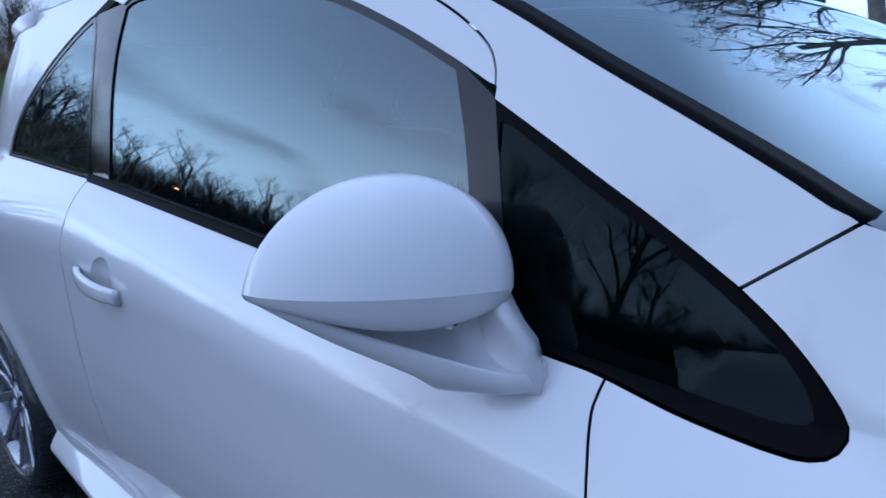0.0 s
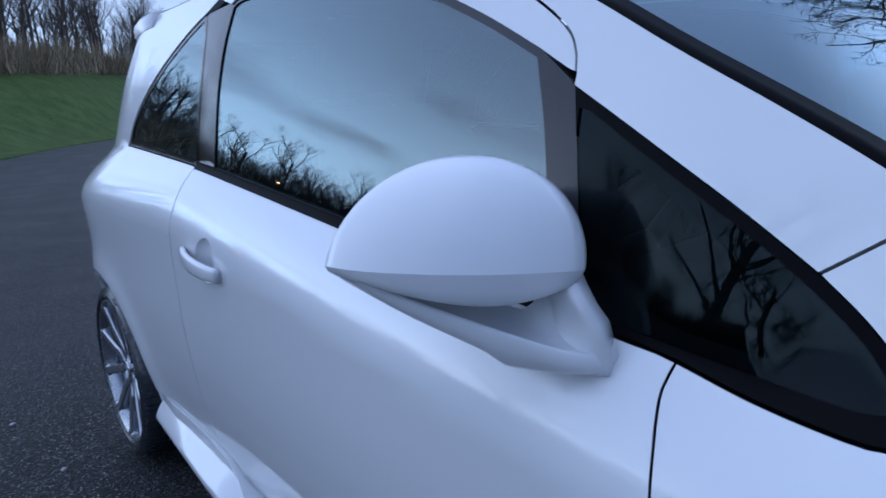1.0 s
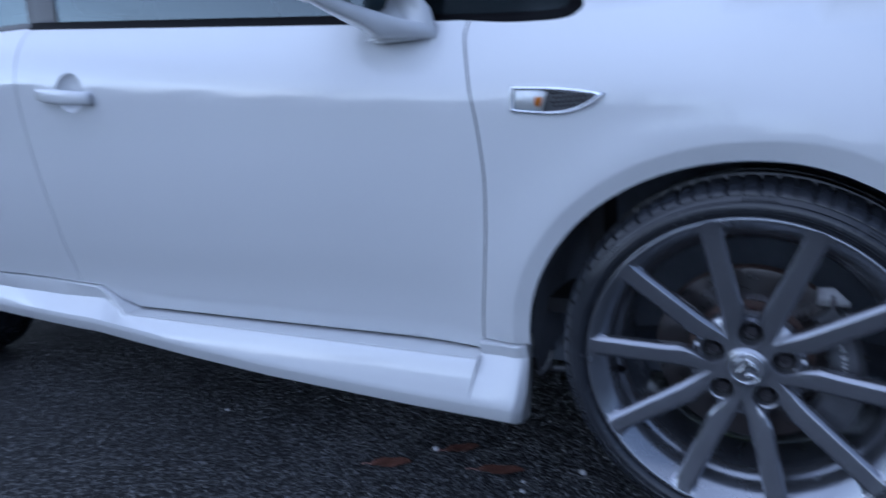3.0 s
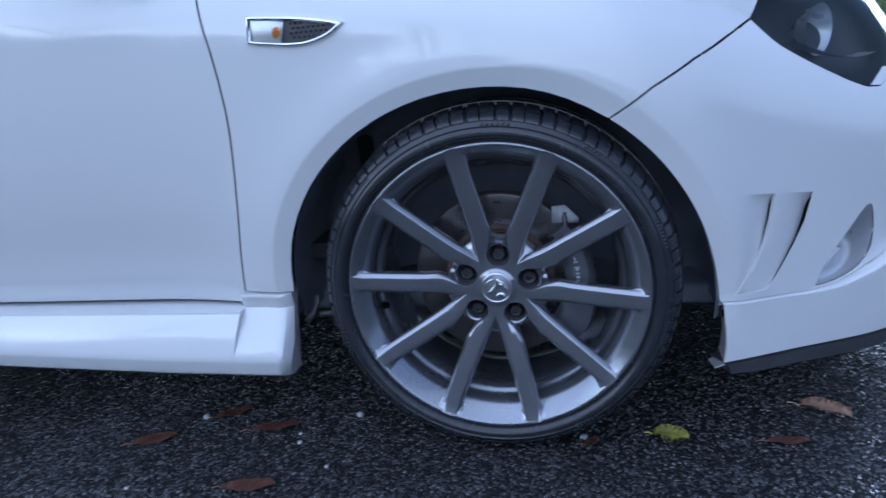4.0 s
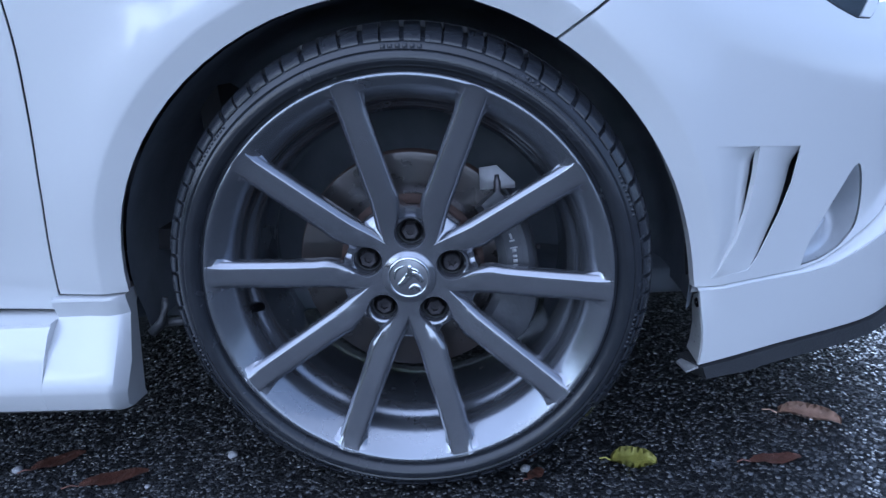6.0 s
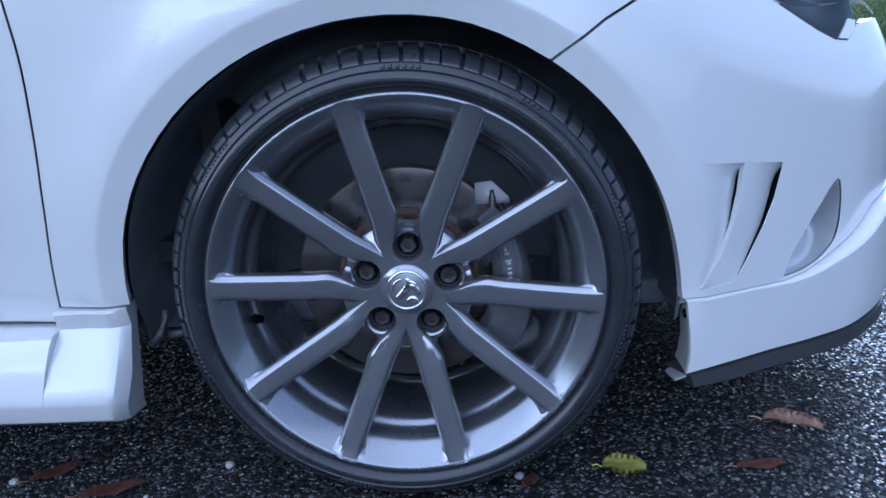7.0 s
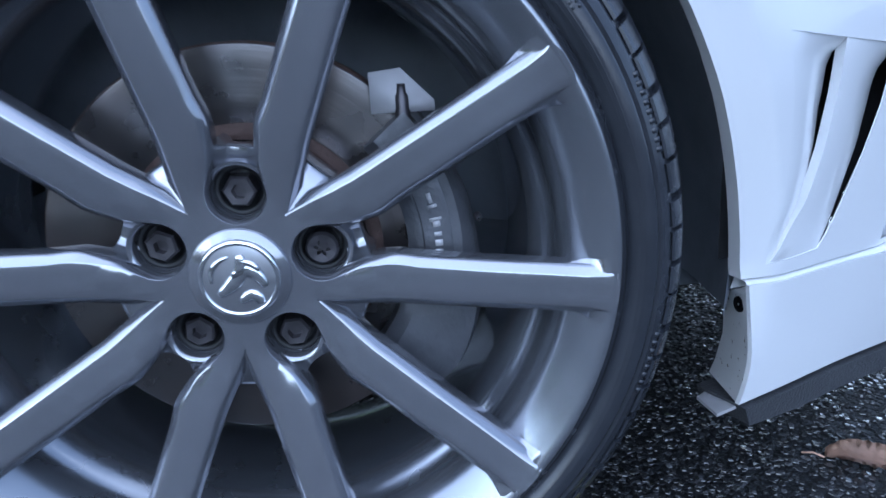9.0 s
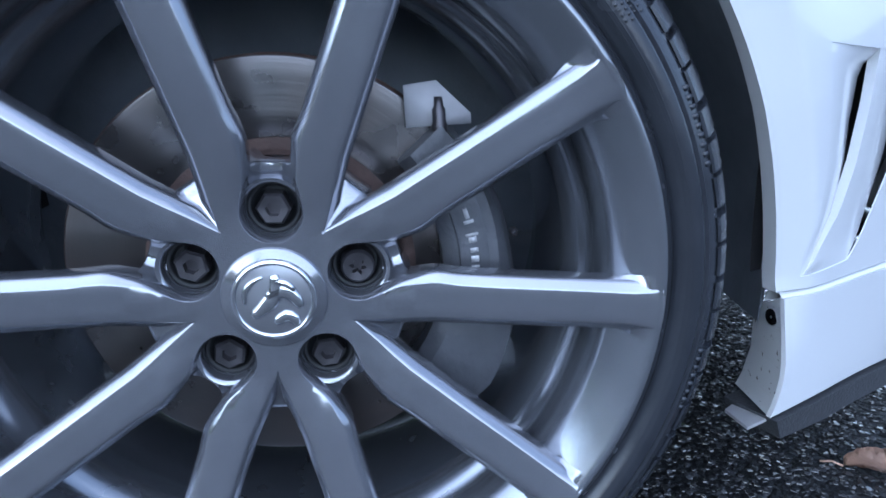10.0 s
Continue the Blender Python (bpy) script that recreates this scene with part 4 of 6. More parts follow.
def spoke_mesh(mirror):
    """One tenth of the wheel's face: spoke, its share of the hub and half a bolt pocket."""
    from mathutils.geometry import delaunay_2d_cdt
    c18, s18 = math.cos(radians(18)), math.sin(radians(18))
    along = lambda r, o: (r * c18 - o * s18, r * s18 + o * c18)
    pol = lambda r, a: (r * math.cos(radians(a)), r * math.sin(radians(a)))
    w0, w1 = .0105, .0098
    free = []
    P = [pol(.0335, 0), (.0355, 0)]
    free += [(.0550 + .0195 * math.cos(radians(a)), .0195 * math.sin(radians(a))) for a in range(180, 79, -9)]
    neck = curve_points([(*free[-1], 0), (.0665, .0180, 0), (.0770, .0166, 0), (.0870, .0178, 0), (*along(.102, -w0 - .0012), 0), (*along(.118, -w0), 0)], .003)
    free += [(p.x, p.y) for p in neck[1:]]
    free += [along(r, -w0 + (w0 - w1) * (r - .10) / .14) for r in np.linspace(.130, .226, 7)] + [along(.2385, -w1 - .0014), along(.2432, -w1 - .0045)]
    out_end = [along(.2455, -.006), along(.2455, .006)]
    free2 = [along(.2432, w1 + .0045), along(.2385, w1 + .0014)] + [along(r, w0 - (w0 - w1) * (r - .10) / .14) for r in np.linspace(.226, .10, 8)] + [along(.085, .0118), along(.07, .0138), pol(.0535, 35.0)]
    tail = [pol(.0515, 36), pol(.042, 36), pol(.0335, 36)] + [pol(.0335, a) for a in (27, 18, 9)]
    outline = P + free[1:] + out_end + free2 + tail
    flags = [False] * len(P) + [True] * (len(free) - 1) + [False] * 2 + [True] * len(free2) + [False] * len(tail)
    flags[len(P) - 1] = True
    n = len(outline)
    pts2 = [Vector(p) for p in outline]
    edges = [(i, (i + 1) % n) for i in range(n)]
    for r in np.linspace(.09, .232, 15):
        for o in (-.006, 0, .006):
            pts2.append(Vector(along(r, o)))
    for r in (.044, .058, .07):
        for a in (20, 27):
            pts2.append(Vector(pol(r, a)))
    vs, es, fs, *_ = delaunay_2d_cdt(pts2, edges, [], 0, 1e-7)
    tris = [tuple(f) for f in fs if inside(outline, sum(vs[i][0] for i in f) / 3, sum(vs[i][1] for i in f) / 3)]
    # outward direction along the rim of the face
    nrm = []
    for i in range(n):
        a, b, c = pts2[i - 1], pts2[i], pts2[(i + 1) % n]
        t = (c - a).normalized()
        nrm.append(Vector((t.y, -t.x)))
    area = sum(a[0] * b[1] - b[0] * a[1] for a, b in zip(outline, outline[1:] + outline[:1]))
    if area < 0:
        nrm = [-k for k in nrm]
    verts = [Vector((v[0], face_y(math.hypot(*v)), v[1])) for v in vs]
    faces = [f[:] for f in tris]
    layers = []
    for off, dy in ((.0009, .0003), (.0018, .0009), (.0064, .0046), (.0070, .0062), (.0052, .0240)):
        ids = {}
        for i in range(n):
            q = pts2[i] + nrm[i] * off
            r = math.hypot(*pts2[i])
            k = 1.0
            if r < .105 and flags[i] and pts2[i].y < .030 and pts2[i].x > .03:
                q = pts2[i] + nrm[i] * off * (.30 + .70 * min(max((r - .062) / .040, 0), 1))
            if math.degrees(math.atan2(q.y, q.x)) > 36:
                q = Vector(pol(q.length, 36))
            ids[i] = len(verts)
            verts.append(Vector((q.x, face_y(r) + dy, q.y)))
        layers.append(ids)
    prev = {i: i for i in range(n)}
    for ids in layers:
        for i in range(n):
            j = (i + 1) % n
            if flags[i] and flags[j]:
                f = (prev[i], ids[i], ids[j], prev[j])
                faces.append(f if area > 0 else f[::-1])
        prev = ids
    def strip(rows):
        """Adds a grid of points (x, y, depth) as quads."""
        first = len(verts)
        m = len(rows[0])
        verts.extend(Vector((p[0], d, p[1])) for row in rows for p, d in row)
        for a in range(len(rows) - 1):
            for b in range(m - 1):
                k = first + a * m + b
                faces.append((k, k + 1, k + m + 1, k + m))

    # flared fillets where the spoke runs into the rim
    for side in (-1, 1):
        rows = []
        for r in np.linspace(.204, .2435, 14):
            f = max(0, (r - .211) / .0325)
            row = []
            for q in [k / 8 for k in range(9)]:
                o = w1 + .0016 + (.0050 + .0085 * f ** 1.2) * q
                p = along(r + .0012 * q * f, side * o)
                y0 = face_y(r) + .0007
                low_y = min(table(math.hypot(*p), RIM_SLOPE) - .0004, y0 + .0052 + .011 * f)
                row.append((p, y0 + max(low_y - y0, .0004 * q) * q ** .9))
            rows.append(row)
        strip(rows)
    # wedge in the notch between neighbouring pairs, with a groove along the spokes
    c36, s36 = math.cos(radians(36)), math.sin(radians(36))
    rows = []
    for r, sink in ((.0510, .0008), (.0540, .0018), (.060, .0042), (.068, .0078), (.076, .0114), (.0830, .0148), (.0855, .0164), (.0868, .0186), (.0872, .0220), (.0872, .045)):
        wide = max((min(r, .088) * s18 - .0152) / c18, .0002)
        row = []
        for u in (0, .35, .62, .74, .84, .92, 1.0):
            o = wide * u
            g = .0045 * max(0, (u - .62) / .38) ** 1.4 * min(wide / .004, 1)
            row.append(((r * c36 + o * s36, r * s36 - o * c36), face_y(min(r, .088)) + sink + g))
        rows.append(row)
    strip(rows)
    # trough from the bolt hole out between the two spokes of a pair
    rows = []
    for r, d in ((.0690, .0520), (.0715, .0518), (.0750, .0515), (.078, .0514), (.081, .0514), (.0828, .0516), (.0836, .0528), (.0838, .0600), (.0838, .085)):
        wide = table(r, [(.0700, .0165), (.0755, .0165), (.080, .0168), (.0865, .0172), (.0912, .0178)])
        rows.append([((r + .0030 * u ** 3, wide * u), d - (.0150 * u ** 2.8 if d < .06 else 0)) for u in [k / 8 for k in range(9)]])
    strip(rows)
    if mirror:
        verts = [Vector((v.x, v.y, -v.z)) for v in verts]
        faces = [f[::-1] for f in faces]
    bm = bmesh.new()
    bv = [bm.verts.new(v) for v in verts]
    for f in faces:
        try:
            bm.faces.new([bv[k] for k in f])
        except ValueError:
            pass
    bmesh.ops.delete(bm, geom=[v for v in bm.verts if not v.link_faces], context="VERTS")
    bmesh.ops.recalc_face_normals(bm, faces=bm.faces)
    if sum(f.normal.y * f.calc_area() for f in bm.faces) > 0:
        bmesh.ops.reverse_faces(bm, faces=bm.faces)
    me = bpy.data.meshes.new("spoke")
    bm.to_mesh(me)
    bm.free()
    me.materials.append(RIM)
    me.polygons.foreach_set("use_smooth", [True] * len(me.polygons))
    me.set_sharp_from_angle(angle=radians(33))
    return me


SPOKES = [spoke_mesh(False), spoke_mesh(True)]


def star_bolt(lock):
    bm = bmesh.new()
    steps = 6 if not lock else 24
    r = .0112
    rr = lambda i: r if not lock else r
    a = [(rr(i) * math.cos(2 * math.pi * i / steps), .058, rr(i) * math.sin(2 * math.pi * i / steps)) for i in range(steps)]
    b = [(x, .0455, z) for x, y, z in a]
    c = [(x * .86, .0435, z * .86) for x, y, z in a]
    m = steps
    inner = []
    for i in range(m):
        k = .46
        if lock:
            k = .40 + .13 * math.cos(6 * 2 * math.pi * i / m)
        inner.append((a[i][0] * k, .0440, a[i][2] * k))
    deep = [(x, .0505, z) for x, y, z in inner]
    loft([a, b, c, inner, deep], bm=bm, caps=False)
    bm.faces.new([bm.verts.new(p) for p in deep])
    return bm


def emblem_bm():
    """A plain raised crest of curved strokes."""
    bm = bmesh.new()

    def stroke(pts, w):
        cp = curve_points([(x, 0, z) for x, z in pts], .002)
        secs = []
        for i, p in enumerate(cp):
            t = (cp[min(i + 1, len(cp) - 1)] - cp[max(i - 1, 0)]).normalized()
            s = Vector((-t.z, 0, t.x))
            k = w * (.35 + .65 * math.sin(math.pi * (i + .6) / (len(cp) + .2)))
            secs.append([p + s * k, p + s * k * .4 + Vector((0, -.0014, 0)), p - s * k * .4 + Vector((0, -.0014, 0)), p - s * k])
        loft(secs, bm=bm)
    stroke([(-.0105, -.0085), (-.0060, -.0050), (-.0005, .0010), (.0015, .0080), (.0005, .0135)], .0052)
    stroke([(-.0035, .0015), (.0030, .0050), (.0090, .0030), (.0135, -.0035)], .0046)
    stroke([(.0010, .0100), (.0062, .0088), (.0105, .0052)], .0026)
    stroke([(.0005, -.0120), (.0060, -.0082), (.0100, -.0100), (.0110, -.0132)], .0040)
    stroke([(-.0140, -.0020), (-.0138, .0045), (-.0100, .0098), (-.0050, .0125)], .0019)
    return bm


def wheel(at, turn, spin):
    w = new("wheel")
    w.parent = car
    w.matrix_basis = pose(*at, 0, 0, turn) @ pose(0, 0, 0, 0, spin, 0)
    tagged(w, "dark ten-spoke alloy wheel with a low-profile tyre")
    return w


def build_wheel(w):
    ty = sharp(part("tyre", tyre_bm(), TYRE, w, "black low-profile tyre with chunky shoulder blocks"), 50)
    sharp(part("tread", tread_bm(), TYRE, w, "tread blocks of the tyre"), 30)
    part("rim", rim_bm(), BARREL, w, "grey alloy rim barrel")
    for k in range(5):
        for m in (0, 1):
            o = part("spoke", SPOKES[m], RIM, w, smooth=False)
            o.matrix_basis = pose(0, 0, 0, 0, -(72 * k + 90), 0)
    for k in range(5):
        a = radians(90 + 72 * k)
        p = (.055 * math.cos(a), .055 * math.sin(a))
        bm = lathe([(.0208, .0398), (.0190, .0402), (.0178, .0415), (.0172, .0440), (.0168, .0560), (.0150, .0585)], 32)
        o = part("bolt_pocket", bm, RIM, w)
        o.matrix_basis = pose(p[0], 0, p[1])
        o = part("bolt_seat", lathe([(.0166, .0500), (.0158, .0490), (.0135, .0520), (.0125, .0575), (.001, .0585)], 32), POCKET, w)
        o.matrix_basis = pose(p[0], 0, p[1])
        lock = k == 4
        o = sharp(part("wheel_bolt", star_bolt(lock), BOLT, w, "locking wheel bolt with a star socket" if lock else "worn steel wheel bolt"), 30)
        o.matrix_basis = pose(p[0], 0, p[1], 0, 17 * k, 0)
    cap = part("centre_cap", lathe([(.0338, .0345), (.0332, .0318), (.0322, .0312), (.0275, .0300), (.0268, .0296), (.0262, .0300), (.001, .0290)], 64), RIM, w, "grey centre cap")
    part("cap_ring", lathe([(.0268, .0302), (.0262, .0284), (.0245, .0277), (.0232, .0284), (.0228, .0300)], 64), CHROME, cap, "polished ring of the cap")
    part("cap_face", lathe([(.0262, .0299), (.0215, .0284), (.001, .0280)], 64), CAPFACE, cap, "brushed face of the centre cap")
    o = part("crest", emblem_bm(), CHROME, cap, "polished abstract crest")
    o.location = (0, .0285, 0)
    o.scale = (1.25, 1.0, 1.25)
    # hub behind the face, in the pockets' shade-dark colour
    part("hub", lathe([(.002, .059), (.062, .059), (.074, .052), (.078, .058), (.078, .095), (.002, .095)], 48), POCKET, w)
    # valve
    o = part("valve", lathe([(.001, -.012), (.0042, -.011), (.0045, .004), (.006, .006), (.006, .02)], 16), RUBBER, w, "black tyre valve")
    o.matrix_basis = pose(.205 * math.cos(radians(195)), .045, .205 * math.sin(radians(195)), -20, 0, 0)
    # moulded bars on the sidewall
    bm = bmesh.new()
    for a0, nn, rr, ww, hh in ((96, 6, .2735, .0052, .006), (62, 4, .2755, .004, .0045), (30, 9, .276, .0032, .004), (-6, 8, .276, .0032, .004), (150, 10, .276, .003, .0035), (205, 7, .2755, .004, .0045), (262, 8, .276, .0035, .004), (310, 6, .2755, .0045, .005)):
        for i in range(nn):
            a = radians(a0 - i * (ww + .0028) / rr * 57.3)
            box(bm, (hh, .0016, ww), (rr * math.cos(a), .0040 + (rr - .275) * .6, rr * math.sin(a)), Matrix.Rotation(-a, 3, "Y"))
    for a0, span, r0, n_r in ((66, 26, .2625, 4), (246, 26, .2625, 4)):
        for j in range(n_r):
            for i in range(int(span / .75)):
                a = radians(a0 - (i + .5 * (j % 2)) * .75)
                rr = r0 + j * .0036
                box(bm, (.0019, .0010, .0015), (rr * math.cos(a), table(rr, [(.262, -.0012), (.266, -.0002), (.268, .0005), (.2695, .0028), (.2715, .0020), (.2765, .005)]) - .0001, rr * math.sin(a)), Matrix.Rotation(-a, 3, "Y"))
    lathe([(.2565, .0022), (.2572, -.0002), (.2580, .0004)], 120, bm)
    lathe([(.2590, .0000), (.2597, -.0015), (.2605, -.0004)], 120, bm)
    tagged(part("sidewall_relief", bm, TYRE, ty), kind="stuff")
    return w


HUB_Z, HUB_Y = .3025, .002
w1 = build_wheel(wheel((0, HUB_Y, HUB_Z), 0, 5.1))


copy_thing(w1, pose(-2.511, HUB_Y + .01, HUB_Z) @ pose(0, 0, 0, 0, 20, 0))
copy_thing(w1, pose(0, 2 * CENTRE - HUB_Y, HUB_Z, 0, 0, 180))
copy_thing(w1, pose(-2.511, 2 * CENTRE - HUB_Y - .01, HUB_Z, 0, 0, 180))


# ---- brakes, liners, underside ----
def brake(x, front):
    d = part("brake_disc", lathe([(.154, .104), (.1535, .1025), (.152, .1022), (.140, .1023), (.128, .1022), (.116, .1023), (.105, .1020), (.100, .1035), (.094, .1025), (.090, .098), (.086, .088), (.080, .084), (.03, .084)], 96), STEEL, car, "worn steel brake disc with a rusty edge")
    sharp(d, 30)
    d.matrix_basis = pose(x, HUB_Y - .014, HUB_Z) @ Matrix.Diagonal((.951, 1, .951, 1))
    r = part("disc_edge", lathe([(.1542, .1035), (.1552, .105), (.1552, .126), (.154, .128), (.10, .128)], 96), RUST, d, "rusty rim of the disc")
    r2 = part("disc_bell", lathe([(.0985, .1016), (.0965, .1004), (.0915, .0996), (.0900, .096), (.0890, .085)], 96), RUST, d, "rusty step of the disc bell")
    secs = []
    for a in np.linspace(-47, 40, 22):
        c, s = math.cos(radians(a)), math.sin(radians(a))
        k = 1 - (abs(a + 3) / 48) ** 4 * .4
        far_r = table(a, [(-47, .172), (-34, .179), (-18, .173), (0, .163), (15, .160), (40, .150)]) - .168
        ring = [(.112, .098), (.112, .078 + .01 * (1 - k)), (.122, .070), (.150, .068 + .008 * (1 - k)), ((.162 + far_r) * (.96 + .04 * k), .074), ((.168 + far_r) * (.96 + .04 * k), .090), (.168 + far_r, .14), (.156, .14), (.1555, .100)]
        secs.append([(rr * c, y, rr * s) for rr, y in ring])
    cal = sharp(part("brake_caliper", loft(secs), CALIPER, car, "grey multi-piston brake caliper"), 35)
    cal.matrix_basis = pose(x, HUB_Y - .006, HUB_Z)
    if front:
        bm = bmesh.new()
        for a, hh, ww in ((16, .0030, .0075), (13.4, .0070, .0025), (9.4, .0090, .0020), (7.8, .0055, .0042), (4.6, .0055, .0030), (1.8, .0055, .0046), (-.6, .0055, .0018)):
            a = radians(a)
            box(bm, (hh, .0010, ww), (.1335 * math.cos(a), .0683, .1335 * math.sin(a)), Matrix.Rotation(-a, 3, "Y"))
        part("raised_bars", bm, PLATE, cal, "pale raised bars on the caliper")
        # raised panel that carries the bars, the pad pin and the lower union bolt
        secs = []
        for a in np.linspace(-14, 24, 12):
            c, s = math.cos(radians(a)), math.sin(radians(a))
            e = .0016 if -13 < a < 23 else 0
            secs.append([(rr * c, y, rr * s) for rr, y in ((.1225, .0705), (.1235, .0702 - e), (.1250, .0698 - e), (.1420, .0694 - e), (.1435, .0700 - e), (.1445, .0710), (.1440, .0760), (.1230, .0760))])
        sharp(part("caliper_panel", loft(secs), CALIPER, cal, "smooth raised panel of the caliper"), 30)
        bm = bmesh.new()
        lathe([(.001, -.014), (.0055, -.014), (.0062, -.012), (.0062, -.004), (.0090, -.003), (.0090, .004), (.0110, .006), (.0110, .020)], 6, bm)
        o = sharp(part("union_bolt", bm, BOLT, cal, "steel union bolt under the caliper"), 20)
        o.matrix_basis = pose(.118, .088, -.122, 90, 0, 0) @ pose(0, 0, 0, 0, 0, 180)
        bm = bmesh.new()
        lathe([(.001, .018), (.0028, .018), (.0032, .012), (.0045, .010), (.0045, .002), (.0052, 0), (.0052, -.008)], 14, bm)
        o = part("bleed_nipple", bm, BOLT, cal, "steel bleed nipple")
        o.matrix_basis = pose(.1145, .076, .0965, 90, 0, 0)
        bm = bmesh.new()
        box(bm, (.020, .016, .022), (0, 0, -.012), bevel=.003)
        box(bm, (.036, .020, .030), (.006, .004, -.036), bevel=.004)
        o = part("bleed_boss", bm, CALIPER, cal)
        o.matrix_basis = pose(.1165, .079, .0895, 0, 12, 0)
        bm = bmesh.new()
        me = [(-.021, -.005), (-.021, .0225), (.001, .0245), (.023, .002), (.023, -.005)]
        loft([[(a, y, b) for a, b in me] for y in (0, .004)], bm=bm)
        o = part("pad_plate", bm, PLATE, cal, "bright pad backing plate")
        o.matrix_basis = pose(.114, .086, .0995)
        o = part("pin", lathe([(.001, 0), (.0025, .001), (.003, .008)], 12), BOLT, cal)
        o.matrix_basis = pose(.163, .075, .018)


brake(0, True)
brake(-2.511, False)
for i, (cx, cz, rx, rz) in enumerate(ARCHES):
    for far in (False, True):
        angles = range(-10, 191, 5)
        secs = [[skin(cx + rx * 1.004 * math.cos(radians(a)), cz + rz * 1.004 * math.sin(radians(a)), .013) for a in angles]]
        for y, k in ((.09, 1.012), (.16, 1.03), (.26, 1.03), (.31, 1.0), (.315, .2)):
            secs.append([Vector((cx + rx * k * math.cos(radians(a)), y, cz + rz * k * math.sin(radians(a)))) for a in angles])
        if far:
            secs = [[Vector((p.x, 2 * CENTRE - p.y, p.z)) for p in r] for r in secs]
        part("arch_liner", loft(secs, closed=False), LINER, car, "black wheel arch liner, lightened towards blue for haze")
bm = bmesh.new()
box(bm, (3.6, 1.30, .04), (-1.25, CENTRE, .215), bevel=.01)
box(bm, (1.40, 1.50, .05), (-1.25, CENTRE, .20), bevel=.01)
part("underbody", bm, LINER, car, "black underbody")
# turned-in edge of the bumper at the wheel opening
def plate(name, pts, mat, label, shift):
    bm = bmesh.new()
    loft([[Vector(p) for p in pts], [Vector(p) + Vector(shift) for p in pts]], bm=bm)
    return part(name, bm, mat, car, label, smooth=False)


edge = [skin(q, z, jut(q, z) + .001) for q, z in ((.3662, .2535), (.3669, .245), (.3677, .236), (.3690, .221), (.3715, .19), (.3745, .160), (.3757, .1435))]
wide = (.002, .016, .034, .046, .050, .054, .056)
bm = loft([[p, p + Vector((.002, w, 0)), p + Vector((.005, w, 0)), p + Vector((.004, .004, 0))] for p, w in zip(edge, wide)])
part("bumper_return", bm, MUDDY, car, "white turned-in edge of the bumper, speckled with mud", smooth=False)
bm = lathe([(.001, -.0015), (.0065, -.0015), (.0065, .001)], 20)
o = part("plug", bm, RUBBER, car, "black plug in the bumper's edge")
o.matrix_basis = pose(.3690, .082, .231, 0, 0, -82)
plate("splitter_tab", [(.372, .118, .138), (.378, .085, .138), (.360, .086, .130), (.354, .112, .132)], ALU, "scuffed pale tab at the splitter's end", (0, 0, -.003))
bm = tube([(-.366, .085, .222), (-.350, .090, .236), (-.344, .092, .258), (-.342, .094, .270)], [.007, .007, .005, .004])
part("skirt_bracket", bm, PLASTIC, car, "dark bracket at the skirt's end")
bm = tube([(-.36, .095, .232), (-.32, .105, .230), (-.285, .115, .236)], .006)
part("pipe_stub", bm, PLASTIC, car)


# ---- side repeater ----
def on_skin(ring, dp):
    return [skin(x, z, dp) for x, z in ring]


REP = [(-.364, .763), (-.290, .7565), (-.236, .748), (-.2035, .7405), (-.228, .7235), (-.265, .713), (-.300, .7125), (-.365, .7205)]
rep_out = S2([*REP[:4]], .01) + S2(REP[3:7], .008)[1:] + S2(REP[6:], .01)[1:]
rep_in = [tuple(p) for p in shrink([Vector(p) for p in rep_out], .0055)]
rep = part("side_repeater", loft([on_skin(rep_out, .004), on_skin(rep_out, -.003), on_skin([tuple(p) for p in shrink([Vector(p) for p in rep_out], .002)], -.006), on_skin(rep_in, -.005), on_skin(rep_in, .002)], caps=False), CHROME, car, "chrome-framed side repeater")
part("black_insert", panel_mesh("black_insert", rep_in, PLASTIC, deeper=-.0012, gap=-.001, step=.012, flange=0), PLASTIC, rep, "black honeycomb insert of the repeater", smooth=False)
bm = bmesh.new()
for i in range(11):
    for j in range(5):
        x, z = -.290 + i * .0082 + .0041 * (j % 2), .7185 + j * .0068
        if inside(rep_in, x + .005, z) and inside(rep_in, x, z + .003) and inside(rep_in, x, z - .003):
            box(bm, (.0040, .0012, .0030), skin(x, z, -.0016))
tagged(part("grille_lozenges", bm, TRIM, rep), kind="stuff")
ln = [(-.357, .7565), (-.300, .7525), (-.303, .738), (-.309, .7195), (-.357, .7250)]
ln_in = [tuple(p) for p in shrink([Vector(p) for p in ln], .003)]
part("reflector", panel_mesh("reflector", ln, ALU, deeper=-.002, gap=0, step=.01, flange=.001), ALU, rep, "silver reflector", smooth=False)
part("orange_lens", panel_mesh("orange_lens", [(-.3190, .7420), (-.3100, .7430), (-.3075, .7400), (-.3100, .7290), (-.3150, .7265), (-.3205, .7275), (-.3215, .735)], ORANGE, deeper=-.0032, gap=0, step=.008, flange=.001), ORANGE, rep, "orange inner lens", smooth=False)
lens = part("lens", loft([on_skin(ln, -.002), on_skin(ln, -.005), on_skin(ln_in, -.0065)]), LENS, rep, "clear repeater lens")
lens.visible_shadow = False


